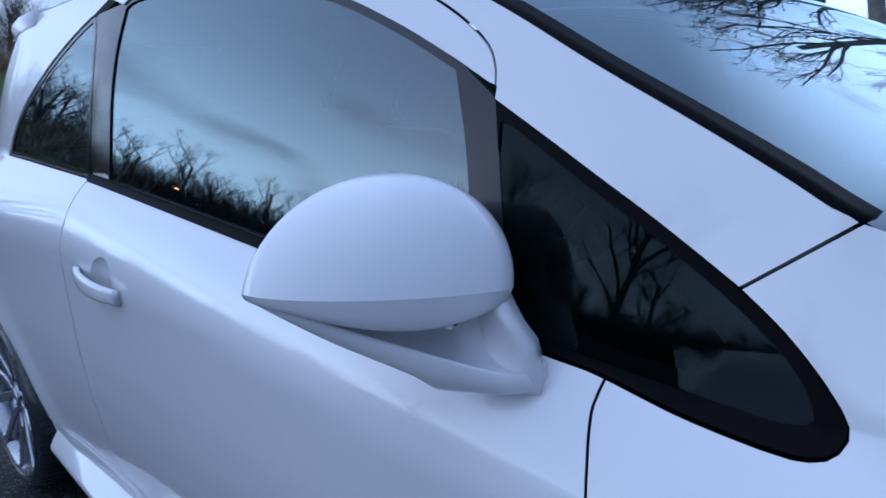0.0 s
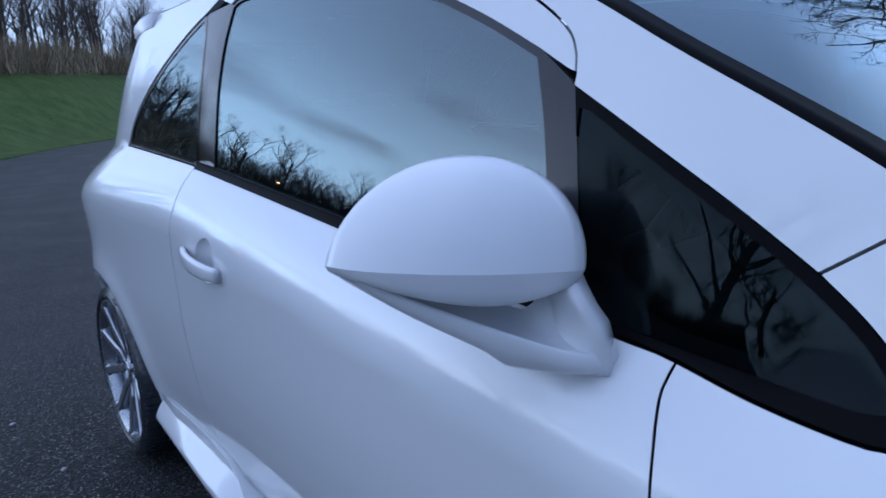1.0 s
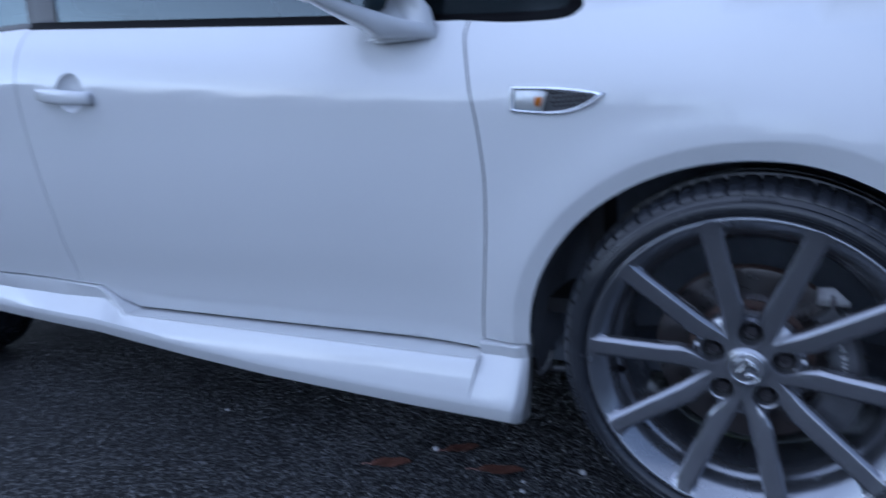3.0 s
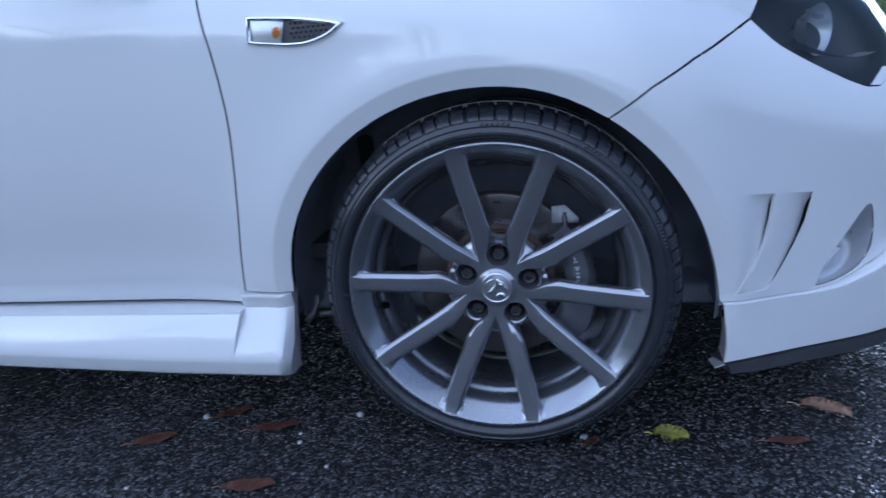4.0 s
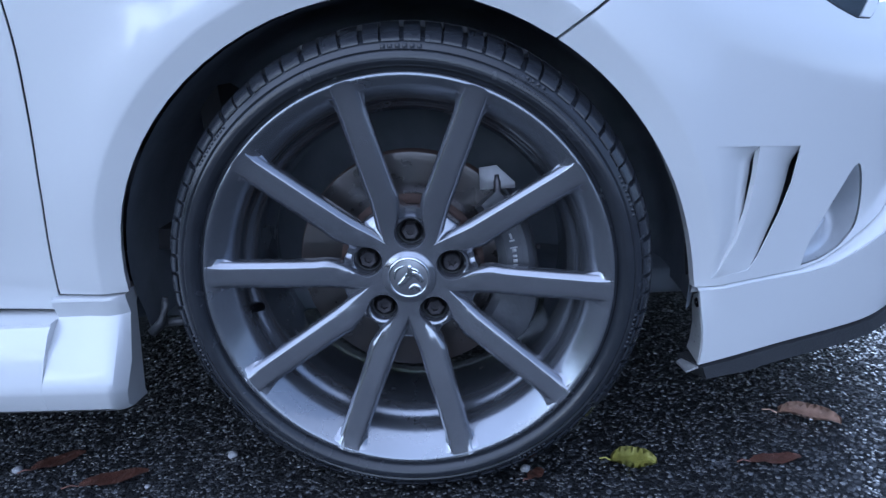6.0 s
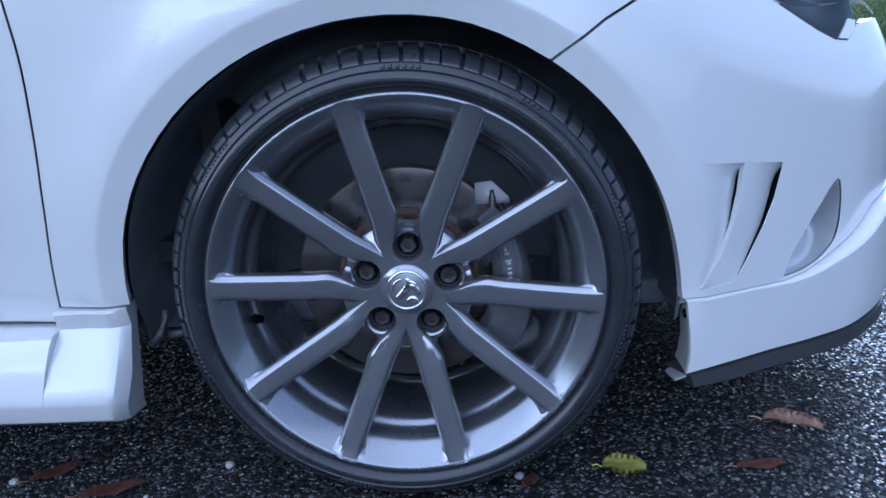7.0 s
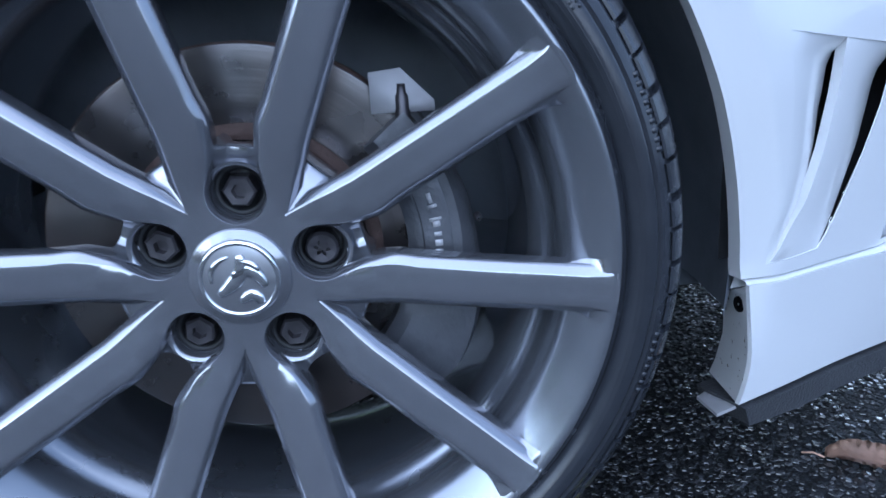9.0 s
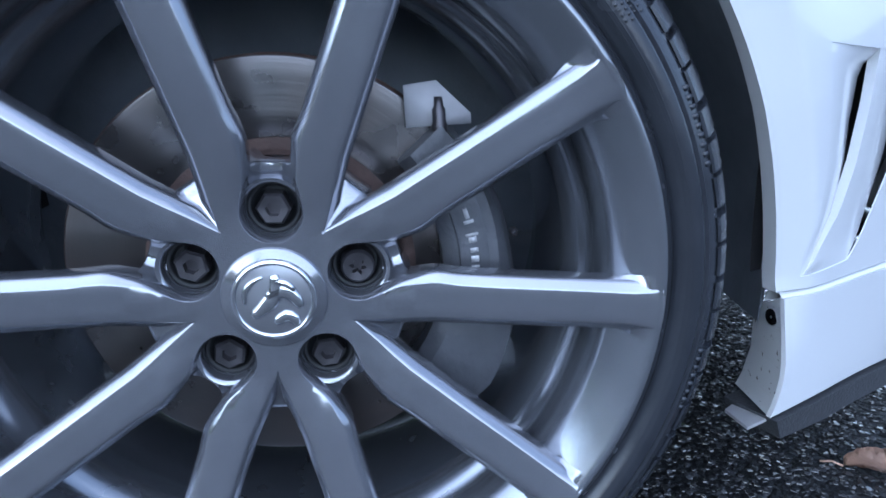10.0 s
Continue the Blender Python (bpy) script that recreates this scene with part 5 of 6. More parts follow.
# ---- door handle ----
def handle():
    c = (-1.52, .838)
    rings = []
    n = 28
    for s, dp in ((1.0, .0002), (.98, .002), (.86, .009), (.6, .016), (.2, .018), (.004, .018)):
        rings.append([skin(c[0] + .052 * s * math.cos(2 * math.pi * i / n), c[1] + .048 * s * math.sin(2 * math.pi * i / n), dp) for i in range(n)])
    part("handle_cup", loft(rings, caps=False), POCKET, door_near, "shaded finger cup behind the handle").data.materials[0] = WHITE
    secs = []
    for s in np.linspace(0, 1, 16):
        x = -1.632 + .198 * s
        z = .842 - .022 * s
        out = -.027 * math.sin(math.pi * min(max(s, .04), .96)) ** .45 - .001
        h = .0150 + .003 * math.sin(math.pi * s)
        ring = []
        for a in range(0, 360, 30):
            p = skin(x, z + h * math.sin(radians(a)))
            ca = math.cos(radians(a))
            ring.append((p.x, skin(x, z).y + out - .008 * math.copysign(abs(ca) ** .5, ca) + .004, p.z))
        secs.append(ring)
    return part("door_handle", loft(secs), WHITE, door_near, "white pull handle")


handle()


# ---- door mirror ----
def door_mirror():
    mir = new("door_mirror")
    mir.parent = car
    tagged(mir, "white aerodynamic door mirror on a split arm")
    ridge = [(-.716, -.125), (-.690, -.119), (-.655, -.099), (-.614, -.058), (-.581, -.007), (-.560, .045), (-.553, .076), (-.570, .094), (-.62, .100), (-.69, .098), (-.730, .090), (-.744, .05), (-.746, -.04), (-.736, -.105)]
    level = lambda p: .9685 + .082 * (.075 - p.y)
    r = [Vector((*p, 0)) for p in ridge]
    loop = curve_points([*r, r[0]], .012)[:-1]
    base_c = Vector((-.662, -.012, 0))
    top_c = Vector((-.676, .026, 0))
    H = .110
    secs = []
    for i in range(15):
        t = i / 14 * .985
        h = math.sin(t * math.pi / 2)
        s = math.cos(t * math.pi / 2) ** .95
        c = base_c.lerp(top_c, h)
        secs.append([c + (p - base_c) * s + Vector((0, 0, level(p) * (1 - h) + .974 * h + H * h)) for p in loop])
    sharp(part("mirror_cap", loft(secs), WHITE, mir, "white mirror cap"), 50)
    secs = []
    for dz, s in ((0, 1.0), (.010, .992), (.022, .978), (.032, .955), (.038, .91), (.041, .80), (.042, .4)):
        ring = []
        for p in loop:
            f = math.sin(math.pi * min(max((p.y + .125) / .215, 0), 1)) ** .8 if p.y < .09 else .3
            ring.append(base_c + (p - base_c) * s + Vector((0, 0, level(p) - dz * (.26 + .60 * f))))
        secs.append(ring)
    sharp(part("lower_shell", loft(secs[::-1]), WHITE, mir, "white lower shell of the mirror"), 40)

    top = curve_points([(-.712, -.121, .983), (-.702, -.104, .972), (-.662, -.061, .947), (-.618, -.014, .921), (-.569, .033, .897), (-.545, .057, .888), (-.534, .080, .884), (-.531, .100, .888)], .012)
    bot = curve_points([(-.711, -.120, .976), (-.702, -.104, .962), (-.665, -.062, .927), (-.613, -.006, .887), (-.602, .012, .870), (-.574, .036, .865), (-.549, .053, .863), (-.532, .076, .862), (-.529, .100, .862)], .012)
    m = min(len(top), len(bot))
    pick = lambda c, s: c[min(int(s * (len(c) - 1) + .5), len(c) - 1)]
    back = Vector((-.69, .72, 0))
    secs = []
    for k in range(26):
        s = k / 25
        a, b = pick(top, s), pick(bot, s)
        deep = .012 + .075 * min(s * 2.2, 1)
        t = (pick(top, min(s + .04, 1)) - pick(top, max(s - .04, 0)))
        t.z = 0
        inw = Vector((-t.y, t.x, 0)).normalized() if s > .62 else back
        up = Vector((0, 0, 1))
        mid = (a + b) / 2
        secs.append([a - inw * .0005, a - inw * .002 - up * .003, mid - inw * .004, b - inw * .001 + up * .003, b + inw * .003, b + inw * deep * .5 - up * .002, b + inw * deep + up * .004, a + inw * deep - up * .002, a + inw * deep * .55 - up * .006, a + inw * .010 - up * .004, a + inw * .003 - up * .0005])
    sharp(part("mirror_arm", loft(secs), WHITE, mir, "white ribbon arm of the mirror"), 75)
    secs = []
    for k in range(25):
        s = .02 + .96 * k / 24
        fade = lambda lo, hi: (lambda u: u * u * (3 - 2 * u))(min(max((s - lo) / (hi - lo), 0), 1))
        rise = .050 * (1 - fade(.36, .50)) + .011 + .062 * fade(.66, .80) * (1 - .85 * fade(.80, .97))
        a = pick(top, s)
        g = min(s * 3.0, 1)
        up = Vector((0, 0, 1))
        secs.append([a + back * (.003 + .059 * g * u) + up * (rise * g * u ** 2.4 - .001) for u in [m / 9 for m in range(10)]])
    part("mirror_web", loft(secs, closed=False), WHITE, mir, "white hollow between arm and housing")
    secs = []
    for z, f, w, dp in ((.859, (-.527, .084), .09, .07), (.865, (-.524, .081), .12, .085), (.872, (-.524, .080), .10, .085), (.892, (-.526, .077), .070, .07), (.912, (-.529, .073), .045, .055), (.932, (-.542, .067), .034, .05), (.950, (-.553, .066), .040, .055), (.970, (-.568, .070), .05, .06)):
        f = Vector((*f, z))
        al = Vector((-.72, -.69, 0))
        secs.append([f, f + al * w * .35 + back * .008, f + al * w * .8 + back * .03, f + al * w + back * dp * .7, f + al * w * .8 + back * dp, f + back * dp * 1.1, f + back * dp * .5 - al * .012, f + back * .012 - al * .006])
    part("mirror_stem", loft(secs), WHITE, mir, "white stem that carries the housing")
    return mir


door_mirror()


# ---- cabin ----
def seat(x, y, w=.50):
    s = new("seat")
    s.parent = car
    tagged(s, "dark cloth seat inside the cabin")
    secs = [[(x - .26, y - w / 2 * k, .52 + h), (x + .26, y - w / 2 * k, .55 + h), (x + .26, y + w / 2 * k, .55 + h), (x - .26, y + w / 2 * k, .52 + h)] for h, k in ((-.12, .9), (.0, 1.0), (.06, .96), (.08, .85))]
    part("cushion", loft(secs), SEAT, s)
    secs = []
    for t in np.linspace(0, 1, 9):
        cx, cz = x - .22 - .19 * t, .56 + .58 * t
        hw = w / 2 * (1 - .25 * t ** 3)
        th = .075 - .03 * t
        secs.append([(cx + th, y - hw * .7, cz), (cx + th * 1.25, y - hw * .95, cz), (cx, y - hw, cz), (cx - th, y - hw * .8, cz), (cx - th, y + hw * .8, cz), (cx, y + hw, cz), (cx + th * 1.25, y + hw * .95, cz), (cx + th, y + hw * .7, cz)])
    part("backrest", loft(secs), SEAT, s)
    secs = [[(x - .44 + dx * k - .02, y + dy * k, z) for dx, dy in ((.05, -.12), (.05, .12), (-.05, .12), (-.05, -.12))] for z, k in ((1.17, .8), (1.20, 1), (1.30, 1), (1.345, .8))]
    part("headrest", loft(secs), SEAT, s)


seat(-1.10, .50)
seat(-1.10, 1.22)
seat(-1.95, CENTRE, 1.15)
secs = []
for x, z, t in ((-.34, .93, .05), (-.46, .955, .10), (-.60, .945, .16), (-.68, .90, .22), (-.70, .78, .2), (-.66, .66, .1)):
    secs.append([(x, .19, z), (x, .5, z + .012), (x, CENTRE, z + .005), (x, 1.2, z + .012), (x, 2 * CENTRE - .19, z), (x + .05, 2 * CENTRE - .19, z - t), (x + .05, .19, z - t)])
part("dashboard", loft(secs), CABIN, car, "dark dashboard")
bm = bmesh.new()
ring = [(0, .178 * math.cos(a), .178 * math.sin(a)) for a in np.linspace(0, 2 * math.pi, 41)]
tube(ring, .015, 8, bm)
for a in (90, 210, 330):
    tube([(0, 0, 0), (0, .17 * math.cos(radians(a + 90)), .17 * math.sin(radians(a + 90)))], .016, 6, bm)
bmesh.ops.create_uvsphere(bm, u_segments=14, v_segments=8, radius=.06, matrix=Matrix.Diagonal((.5, 1, 1, 1)))
o = part("steering_wheel", bm, CABIN, car, "black steering wheel")
o.matrix_basis = pose(-.80, .50, .86, 0, 25, 0)
bm = bmesh.new()
box(bm, (2.3, 1.36, .03), (-1.4, CENTRE, .33))
box(bm, (.03, 1.30, .60), (-2.55, CENTRE, .65))
box(bm, (.03, 1.30, .45), (-.28, CENTRE, .55))
part("cabin_floor", bm, CABIN, car, "dark cabin floor", smooth=False)
for far in (False, True):
    card = [(-.62, .30), (-2.5, .36), (-2.5, .99), (-1.75, .985), (-.62, .86)]
    part("door_card", panel_mesh("door_card", card, CABIN, deeper=.07, far=far, step=.12, flange=0), CABIN, car, "dark inner door lining", smooth=False)
cross_grid([skin(x, 1.425, .01) for x in np.linspace(-1.22, -2.40, 10)], LINING, "headlining", "pale headlining", lambda s: (0, .035))


# ---- ground ----
def sheet(name, poly, z, mat, label, cat, sub=None):
    bm = bmesh.new()
    f = bm.faces.new([bm.verts.new((x, y, z)) for x, y in poly])
    bmesh.ops.triangulate(bm, faces=[f])
    return tagged(part(name, bm, mat, None, label, smooth=False), label, cat, kind="structure")


sheet("ground", [(-400, -400), (400, -400), (400, 400), (-400, 400)], 0, ASPHALT, "dark wet asphalt of coarse chippings", "ground")


def lift(y):
    s = min(max((y + 13) / 9, 0), 1)
    return .12 + .88 * s * s * (3 - 2 * s)


NEARER = [(-90, .38), (-45, .40), (-30, .62), (-22, 1), (200, 1)]
HIGHER = [(-90, 1.75), (-62, 1.45), (-45, 1.15), (-30, 1.0), (200, 1)]


def bank(name, edge, depth, rise, label, seed, step=1.2, shape=None, blades=None):
    """Grass that starts at a kerb line and rises away from it."""
    e = curve_points([Vector((*p, 0)) for p in edge], step)
    bm = bmesh.new()
    rows, crest_line, tuft = [], [], []
    prof = [(0, -.05), (0, .05), (.15, .075), (.6, .10), (1.5, .10 + rise * .03), (3, .10 + rise * .12), (5, .10 + rise * .26), (8, .1 + rise * .50), (12, .1 + rise * .80), (17, .1 + rise), (30, .1 + rise * 1.15), (depth, .1 + rise * 1.2)]
    tall = rise > 1 and not shape
    for i, p in enumerate(e):
        t = (e[min(i + 1, len(e) - 1)] - e[max(i - 1, 0)]).normalized()
        nrm = Vector((-t.y, t.x, 0))
        row = []
        for d, z in prof:
            if tall and z > .11:
                z = .1 + (z - .1) * lift(p.y) * table(p.x, HIGHER)
            if shape and z > .11:
                z = .1 + (z - .1) * shape(p.x)
            k = table(p.x, NEARER) if tall else 1
            if d > 0:
                z += noise.noise(Vector((p.x * .2 + d, p.y * .2, seed))) * .05 * min(d, 3)
            row.append(p + nrm * d * k + Vector((0, 0, z)))
        crest_line.append(tuple(row[9] + nrm * 2 - Vector((0, 0, .15))))
        rows.append([bm.verts.new(v) for v in row])
        if blades and blades[0] < p.x < blades[1]:
            tuft.append(row)
    for a, b in zip(rows, rows[1:]):
        for j in range(len(prof) - 1):
            bm.faces.new((a[j], b[j], b[j + 1], a[j + 1]))
    tagged(part(name, bm, GRASS, None), label, "grass", kind="structure")
    if tuft:
        rg = random.Random(seed)
        vs, fs = [], []
        for i in range(60000):
            a, b = rg.choice(list(zip(tuft, tuft[1:])))
            j = rg.choice((1, 2, 3, 3, 4, 4, 5, 5, 6))
            u, v = rg.random(), rg.random()
            p = a[j].lerp(a[j + 1], u).lerp(b[j].lerp(b[j + 1], u), v)
            w, h, t = rg.uniform(.003, .008), rg.uniform(.02, .07), rg.uniform(0, 6.28)
            c = Vector((math.cos(t), math.sin(t), 0)) * w
            k = len(vs)
            vs += [tuple(p - c), tuple(p + c), tuple(p + Vector((rg.gauss(0, .02), rg.gauss(0, .02), h)))]
            fs.append((k, k + 1, k + 2))
        me = bpy.data.meshes.new("grass_blades")
        me.from_pydata(vs, [], fs)
        tagged(part("grass_blades", me, BLADE, None), "short damp grass blades on the verge", "grass", kind="stuff")
    return crest_line


def margin(name, edge, near, far_off, height, mat, label, seed):
    """An uneven strip of ground along a kerb line, on the asphalt's side."""
    e = [p for p in curve_points([Vector((*p, 0)) for p in edge], .4)]
    rows = []
    for i, p in enumerate(e):
        t = (e[min(i + 1, len(e) - 1)] - e[max(i - 1, 0)]).normalized()
        n = Vector((t.y, -t.x, 0))
        w = .16 * noise.noise(Vector((p.x * 1.1, p.y * 1.1, seed)))
        rows.append([p + n * d + Vector((0, 0, z + .012 * noise.noise(Vector((p.x * 3, d * 5, seed)))))  for d, z in ((near, -.02), (near, height), (near + (far_off - near) * .35, height), (near + (far_off - near) * .7 + w, height * .8), (far_off + w, .014), (far_off + w, -.02))])
    tagged(part(name, loft(rows, closed=False), mat, None), label, "ground", kind="structure")


FAR_EDGE = [(-19, -60), (-20, -30), (-21.5, -12), (-23, -3), (-25, 1.4), (-30, 3.5), (-38, 7.0), (-49, 13.0), (-62, 19), (-90, 32), (-130, 54), (-170, 78)]
BANK_TOP = bank("grass_bank", FAR_EDGE, 120, 3.5, "mown green grass bank rising behind the road", 3)
ISLAND = [(-110, 46), (-60, 22), (-30, 9.8), (-22, 6.2), (-16.5, 4.3), (-14.3, 4.15), (-12.8, 4.5), (-5, 6.0), (6, 8.4), (25, 12.5), (60, 20), (110, 31)]
bank("grass_verge", ISLAND, 120, 3.4, "damp mown grass verge along the asphalt", 5, shape=lambda x: table(x, [(-10, .08), (4, 1)]), blades=(1.0, 15.0))
margin("litter_strip", [(-1, 6.9), (6, 8.4), (25, 12.5)], -.25, 1.4, .05, SOIL, "brown leaf litter at the foot of the verge", 2)
margin("dry_strip", [(-1, 6.9), (6, 8.4), (25, 12.5)], 1.2, 2.7, .035, DRY, "pale dead grass along the asphalt's edge", 4)
NEAR_EDGE = [(60, -7), (20, -8), (-4, -8.5), (-11, -10.5), (-14, -16), (-15, -90)]
bank("grass_field", NEAR_EDGE, 150, .3, "wide mown field beside the asphalt", 8)


# ---- trees and scrub ----
def bare_tree(name, at, height, seed, birch=False, spread=.5, levels=4, label="bare winter tree"):
    """Tapered trunk, forking limbs and a haze of fine twigs."""
    rng = random.Random(seed)
    t = tagged(new(name), label, "tree", group="bare trees")
    t.location = at
    trunk, twigs = [], []

    def grow(p, d, length, r, level):
        pts, rs = [p], [r]
        seg = 4 if level < 2 else 3
        for i in range(seg):
            d = (d + Vector((rng.uniform(-1, 1), rng.uniform(-1, 1), rng.uniform(-.3, .6))) * (.10 if level == 0 else .22)).normalized()
            p = p + d * (length / seg)
            r2 = r * (1 - .62 * (i + 1) / seg) if level else r * (1 - .5 * (i + 1) / seg)
            pts.append(p)
            rs.append(max(r2, .004))
        (trunk if level < 2 else twigs).append((pts, rs))
        if level >= levels:
            return
        n = (9, 6, 5, 4)[min(level, 3)]
        for k in range(n):
            f = rng.uniform(.35 if level == 0 else .2, 1.0)
            i = min(int(f * seg), seg - 1)
            q = pts[i].lerp(pts[i + 1], f * seg - i)
            a = rng.uniform(0, 2 * math.pi)
            side = Vector((math.cos(a), math.sin(a), 0))
            nd = (d * .55 + side * spread * rng.uniform(.7, 1.4) + Vector((0, 0, .35))).normalized()
            grow(q, nd, length * rng.uniform(.38, .62) * (1 - .25 * f), rs[i] * .5, level + 1)
    grow(Vector((0, 0, -.1)), Vector((rng.uniform(-.06, .06), rng.uniform(-.06, .06), 1)), height * .72, height * .014, 0)
    for nm, data, steps, mat in (("trunk", trunk, 6, BIRCH if birch else BARK), ("crown", twigs, 3, BARK)):
        vs, fs = [], []
        for pts, rs in data:
            base = len(vs)
            for p, r in zip(pts, rs):
                for k in range(steps):
                    a = 2 * math.pi * k / steps
                    vs.append((p.x + r * math.cos(a), p.y + r * math.sin(a), p.z))
            for i in range(len(pts) - 1):
                for k in range(steps):
                    j = (k + 1) % steps
                    fs.append((base + i * steps + k, base + i * steps + j, base + (i + 1) * steps + j, base + (i + 1) * steps + k))
        me = bpy.data.meshes.new(nm)
        me.from_pydata(vs, [], fs)
        part(nm, me, mat, t)
    return t


rng = random.Random(11)
PROTO = [bare_tree("tree", (-45, 2.2, 1.0), 9, 1, label="bare winter tree on the bank"), bare_tree("tree", (-52, -4, 2.0), 11, 2, spread=.6, label="bare winter tree on the bank"),
         bare_tree("birch_tree", (-31.5, 2.3, 1.6), 8, 3, birch=True, spread=.35, label="slender silver birch on the grass bank"), bare_tree("tree", (-68, 15, 4.4), 12, 4, spread=.65, label="bare winter tree on the bank")]


def plant(k, x, y, z, s, turn):
    return copy_thing(PROTO[k], pose(x, y, z, 0, 0, turn) @ Matrix.Diagonal((s, s, s, 1)))


for i in range(42):
    p = rng.choice([p for p in BANK_TOP if -12 < p[1] < 62])
    plant(rng.choice((0, 1, 3)), p[0] - rng.uniform(1, 8), p[1] + rng.uniform(-2, 2), p[2] - .2, rng.uniform(.5, .85) * (1.5 if p[0] < -50 else 1), rng.uniform(0, 360))
for i in range(18):
    p = rng.choice([p for p in BANK_TOP if -78 < p[0] < -44 and p[1] > 2])
    plant(rng.choice((0, 1, 3)), p[0] - rng.uniform(1, 9), p[1] + rng.uniform(-2, 2), p[2] - .2, rng.uniform(.7, 1.1), rng.uniform(0, 360))
# taller wood behind the scrub
for i in range(16):
    a, d = radians(146 + 20 * rng.random()), rng.uniform(80, 125)
    plant(rng.choice((0, 1, 3)), d * math.cos(a), d * math.sin(a), 4.8, rng.uniform(.9, 1.4), rng.uniform(0, 360))
for i in range(2):
    plant(2, -38 - i * 4 + rng.uniform(-2, 2), -5 + i * 5.5 + rng.uniform(-1, 1), 2.6 + i * .2, rng.uniform(.7, 1.0), rng.uniform(0, 360))
# the row across the asphalt
for i in range(80):
    s = i / 79
    a = radians(-178 + 78 * s + rng.uniform(-1, 1))
    d = rng.uniform(50, 66)
    plant(rng.choice((0, 1, 3)), d * math.cos(a), d * math.sin(a), .3, rng.uniform(.95, 1.3) * (1.15 - .15 * min(s * 3, 1)), rng.uniform(0, 360))
# a spreading tree beside the car park and birches on the verge
for k, (x, y, s) in enumerate(((-12.2, -15.6, .95), (-7.6, -17.0, 1.0), (-3.5, -19, .9), (-9, -25, .9))):
    plant((1, 3, 0, 1)[k], x, y, .1, s, 50 + 67 * k)
for k, (x, y, s) in enumerate(((-2.2, 10.0, 1.1), (-1.2, 11.2, 1.2), (-3.4, 11.0, 1.0), (.6, 12.0, 1.1))):
    plant(2, x, y, .3, s, 77 * k)


def thicket(name, path, width, height, n, seed, mat, label, thick=1.0):
    """Dry stems and brush, too many to count."""
    rng = random.Random(seed)
    vs, fs = [], []
    pp = [Vector(p) for p in path]
    for i in range(n):
        s = rng.random() * (len(pp) - 1)
        k = int(s)
        p = pp[k].lerp(pp[k + 1], s - k) + Vector((rng.gauss(0, width), rng.gauss(0, width), 0))
        h = height * rng.uniform(.4, 1.1)
        w = rng.uniform(.015, .05) * thick
        a = rng.uniform(0, math.pi)
        lean = Vector((rng.gauss(0, .35), rng.gauss(0, .35), 1)) * h
        u = Vector((math.cos(a), math.sin(a), 0)) * w
        b = len(vs)
        mid = p + lean * .5 + Vector((rng.gauss(0, .12), rng.gauss(0, .12), 0))
        vs += [tuple(p - u), tuple(p + u), tuple(mid + u * .7), tuple(mid - u * .7), tuple(p + lean)]
        fs += [(b, b + 1, b + 2, b + 3), (b + 3, b + 2, b + 4)]
    me = bpy.data.meshes.new(name)
    me.from_pydata(vs, [], fs)
    ob = part(name, me, mat, None)
    return tagged(ob, label, "scrub", kind="stuff")


thicket("scrub", [p for p in BANK_TOP if -16 < p[1] < 66][::3], 1.0, 2.1, 90000, 4, SCRUB, "tangled dry brown scrub along the bank's top", .6)
thicket("undergrowth", [p for p in BANK_TOP if p[0] < -30 and p[1] < 66][::3], 2.2, 3.0, 16000, 14, SCRUB, "dense leafless undergrowth behind the scrub")
thicket("hedge", [(-56, -2, .2), (-52, -18, .2), (-42, -36, .2), (-22, -50, .2), (-11, -53, .2)], 2.4, 8.6, 60000, 6, BARK, "dark leafless hedge below the far trees", 1.5)


# ---- street lamp across the asphalt ----
lamp_post = tagged(new("street_lamp"), "tall street lamp glowing orange beyond the asphalt", "street lamp")
lamp_post.location = (-31.5, -16.0, 0)
part("pole", tube([(0, 0, 0), (0, 0, 2.5), (0, 0, 4.9), (.35, .2, 5.1), (.7, .4, 5.12)], [.07, .055, .04, .03, .03]), BARK, lamp_post)
bm = bmesh.new()
box(bm, (.5, .2, .12), (.95, .55, 5.12), Matrix.Rotation(radians(30), 3, "Z"), bevel=.03)
part("lamp_head", bm, BARK, lamp_post)
bm = bmesh.new()
box(bm, (.34, .14, .06), (.95, .55, 5.04), Matrix.Rotation(radians(30), 3, "Z"), bevel=.02)
part("diffuser", bm, LAMP_GLOW, lamp_post, "glowing orange lamp bowl")


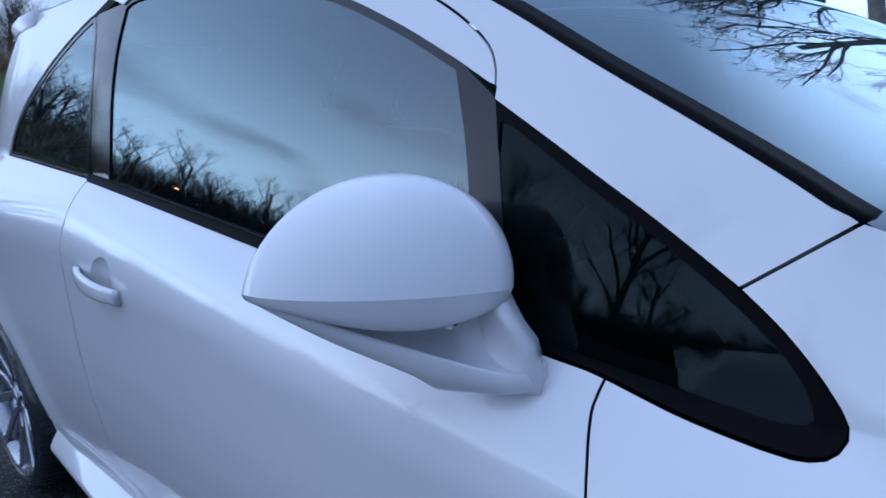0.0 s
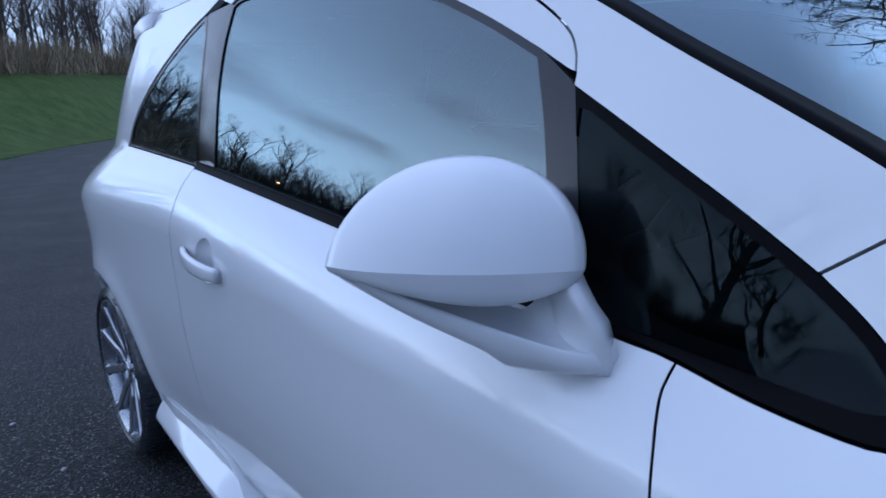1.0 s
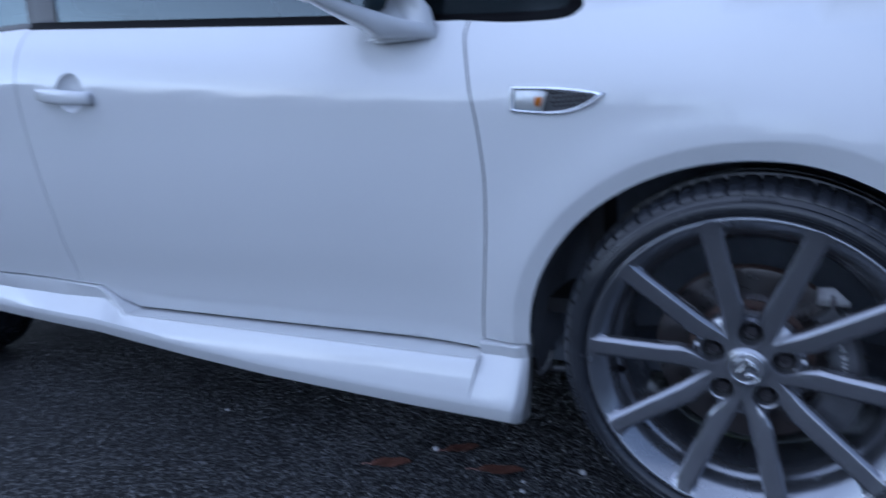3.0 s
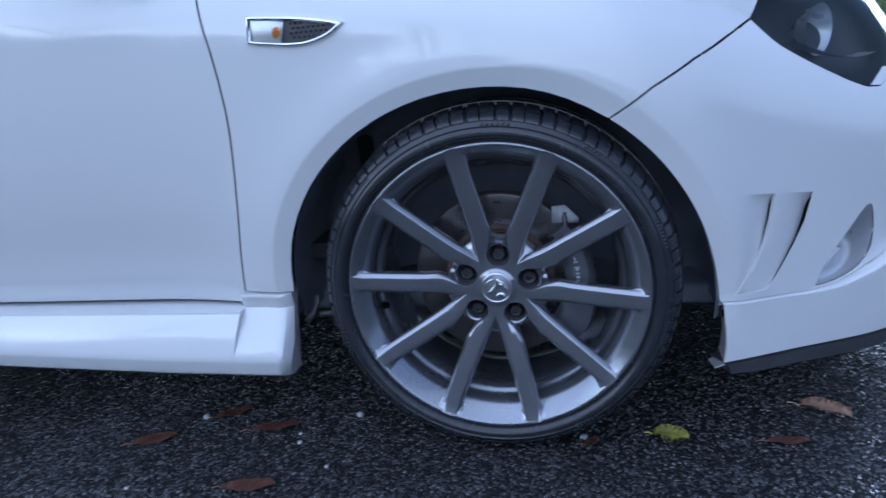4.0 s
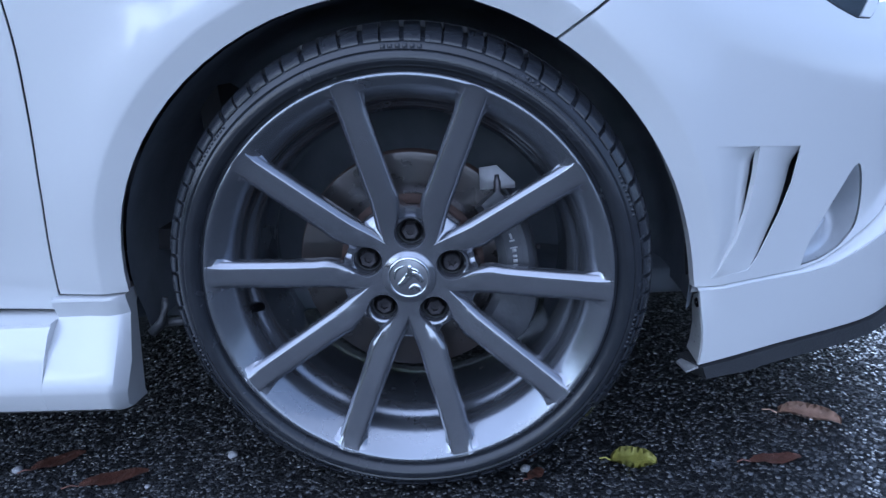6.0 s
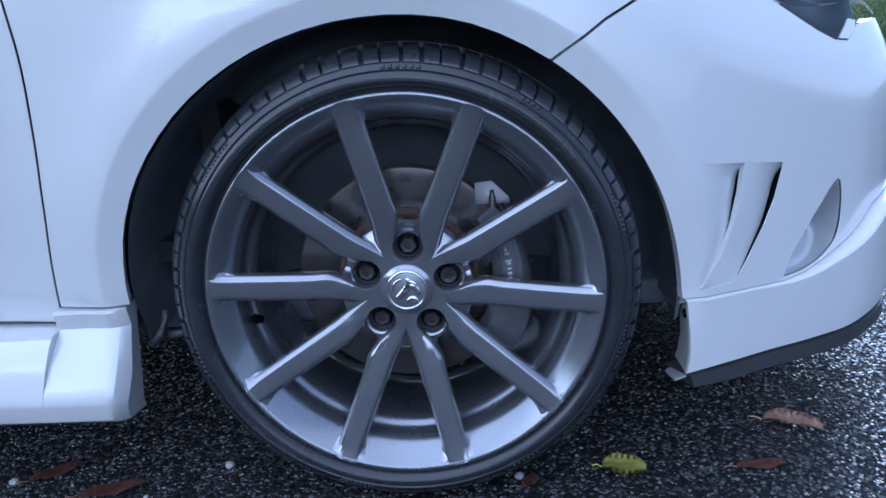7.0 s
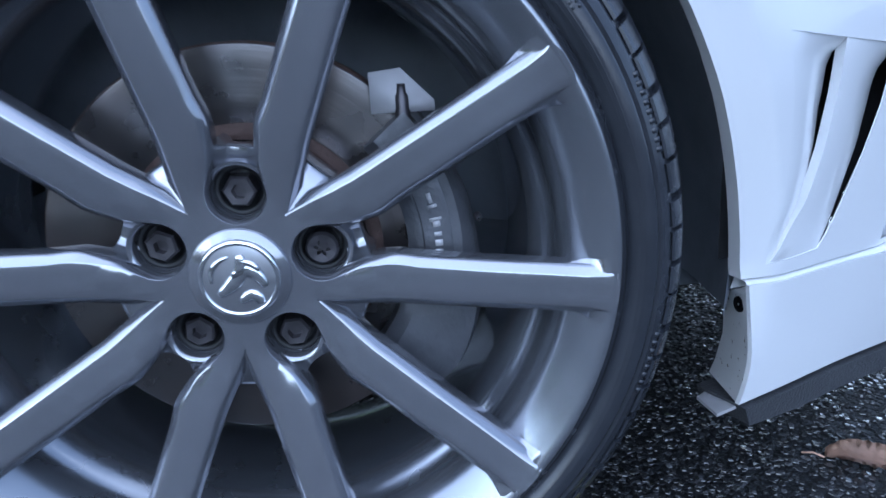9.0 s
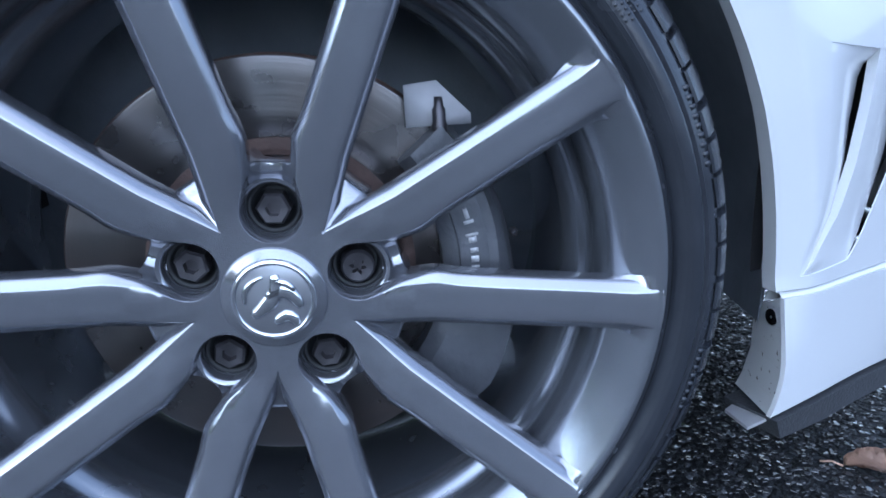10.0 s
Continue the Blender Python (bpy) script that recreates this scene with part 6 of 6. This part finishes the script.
# ---- leaves and stones on the asphalt ----
def leaf(at, length, width, turn, mat, label, curl=.004, teeth=9):
    bm = bmesh.new()
    n = teeth
    mid, left, right = [], [], []
    for i in range(n + 1):
        s = i / n
        w = width / 2 * math.sin(math.pi * min(s * .92 + .05, 1)) ** .7 * (1 + (.09 if i % 2 else -.04) + .05 * math.sin(i * 2.3))
        z = .003 + curl * math.sin(math.pi * s) + .002 * math.sin(s * 9)
        x = (s - .5) * length
        mid.append(bm.verts.new((x, 0, z)))
        left.append(bm.verts.new((x, w, z + curl * .9)))
        right.append(bm.verts.new((x, -w, z + curl * .5)))
    for i in range(n):
        bm.faces.new((mid[i], mid[i + 1], left[i + 1], left[i]))
        bm.faces.new((right[i], right[i + 1], mid[i + 1], mid[i]))
    r = bmesh.ops.solidify(bm, geom=bm.faces[:], thickness=.0006)
    st = [(-length * .5, 0, .003), (-length * .62, .004, .004), (-length * .75, .002, .003)]
    tube(st, .0011, 5, bm)
    ob = tagged(part("leaf", bm, mat), label, "leaf", group="fallen leaves")
    ob.matrix_basis = pose(*at, 0, 0, turn)
    return ob


leaf((.287, .066, 0), .062, .046, -12, LEAF_Y, "fallen yellow-green leaf on the wet asphalt", .006, 15)
leaf((.567, .158, 0), .085, .040, -28, LEAF_B, "curled brown leaf on the wet asphalt", .009, 19)
leaf((.478, .061, 0), .070, .022, 4, LEAF_W, "flat dark red wet leaf", .002)
leaf((-.570, .118, 0), .075, .030, 32, LEAF_W, "flat dark red wet leaf", .002)
leaf((-.458, .069, 0), .095, .030, 18, LEAF_W, "flat dark red wet leaf", .002)
leaf((-.690, .015, 0), .085, .035, 25, LEAF_W, "flat dark red wet leaf", .002)
leaf((-.43, -.112, 0), .09, .034, 10, LEAF_W, "flat dark red wet leaf", .002)
leaf((.15, .045, 0), .03, .018, 40, LEAF_W, "flat dark red wet leaf", .002)


def pebble(at, r, seed):
    rg = random.Random(seed)
    bm = bmesh.new()
    bmesh.ops.create_icosphere(bm, subdivisions=2, radius=r)
    for v in bm.verts:
        v.co *= 1 + .3 * noise.noise(v.co / r + Vector((seed, 0, 0)))
        v.co.z *= .6
    ob = tagged(part("pebble", bm, STONE), "small pale stone on the asphalt", "stone", group="loose stones")
    ob.location = (*at, r * .35)
    return ob


for k, (x, y, r) in enumerate(((-.625, .100, .0075), (-.39, .02, .005), (-.313, -.05, .004), (-.654, -.13, .004), (-1.245, .088, .006), (.136, .061, .007), (-.40, .05, .004), (-.30, .12, .008))):
    pebble((x, y), r, k)


def chippings(name, n, seed, mat=CHIP, size=0.7):
    """Stone chips that stand out of the asphalt's surface, thinning out away from the front wheel."""
    rg = random.Random(seed)
    vs, fs = [], []

    def along_axis(lo, hi, before, after, core):
        u = rg.random()
        if u < core:
            return rg.uniform(lo, hi)
        return lo - rg.expovariate(1 / before) if rg.random() < before / (before + after) else hi + rg.expovariate(1 / after)
    for i in range(n):
        x, y = along_axis(-.9, 1.3, 1.3, .9, .60), along_axis(-.40, 1.0, .5, .9, .66)
        if (x < .25 and y > .62) or x < -6 or y < -2.6:
            continue
        r = rg.uniform(.0022, .0052) * size
        a0 = rg.uniform(0, 6.28)
        k = rg.choice((4, 5, 5, 6))
        b = len(vs)
        h = r * rg.uniform(.12, .45)
        tx, ty = rg.gauss(0, .13), rg.gauss(0, .13)
        for j in range(k):
            a = a0 + 6.283 * (j + rg.uniform(-.25, .25)) / k
            vs.append((x + r * 1.25 * math.cos(a), y + r * 1.25 * math.sin(a), -.0006))
        for j in range(k):
            px, py = vs[b + j][0] - x, vs[b + j][1] - y
            vs.append((x + px * .72, y + py * .72, h + px * .72 * tx + py * .72 * ty))
        for j in range(k):
            m = (j + 1) % k
            fs.append((b + j, b + m, b + k + m, b + k + j))
        fs.append(tuple(b + k + j for j in range(k)))
    me = bpy.data.meshes.new(name)
    me.from_pydata(vs, [], fs)
    return tagged(part(name, me, mat, None, smooth=False), "wet stone chippings in the asphalt's surface", "chippings", kind="stuff")


# small stones and torn leaves strewn over the asphalt behind the car's flank
rg = random.Random(31)
for i in range(46):
    pebble((rg.uniform(-6.5, -1.9), rg.uniform(-2.4, -.15)), rg.choice((.005, .006, .008, .010)), 40 + i)
for i in range(16):
    leaf((rg.uniform(-5.5, -1.7), rg.uniform(-2.2, -.25), 0), rg.uniform(.035, .07), rg.uniform(.015, .03), rg.uniform(0, 360), LEAF_W, "small torn wet leaf on the asphalt", .002)
chippings("chippings", 160000, 9)
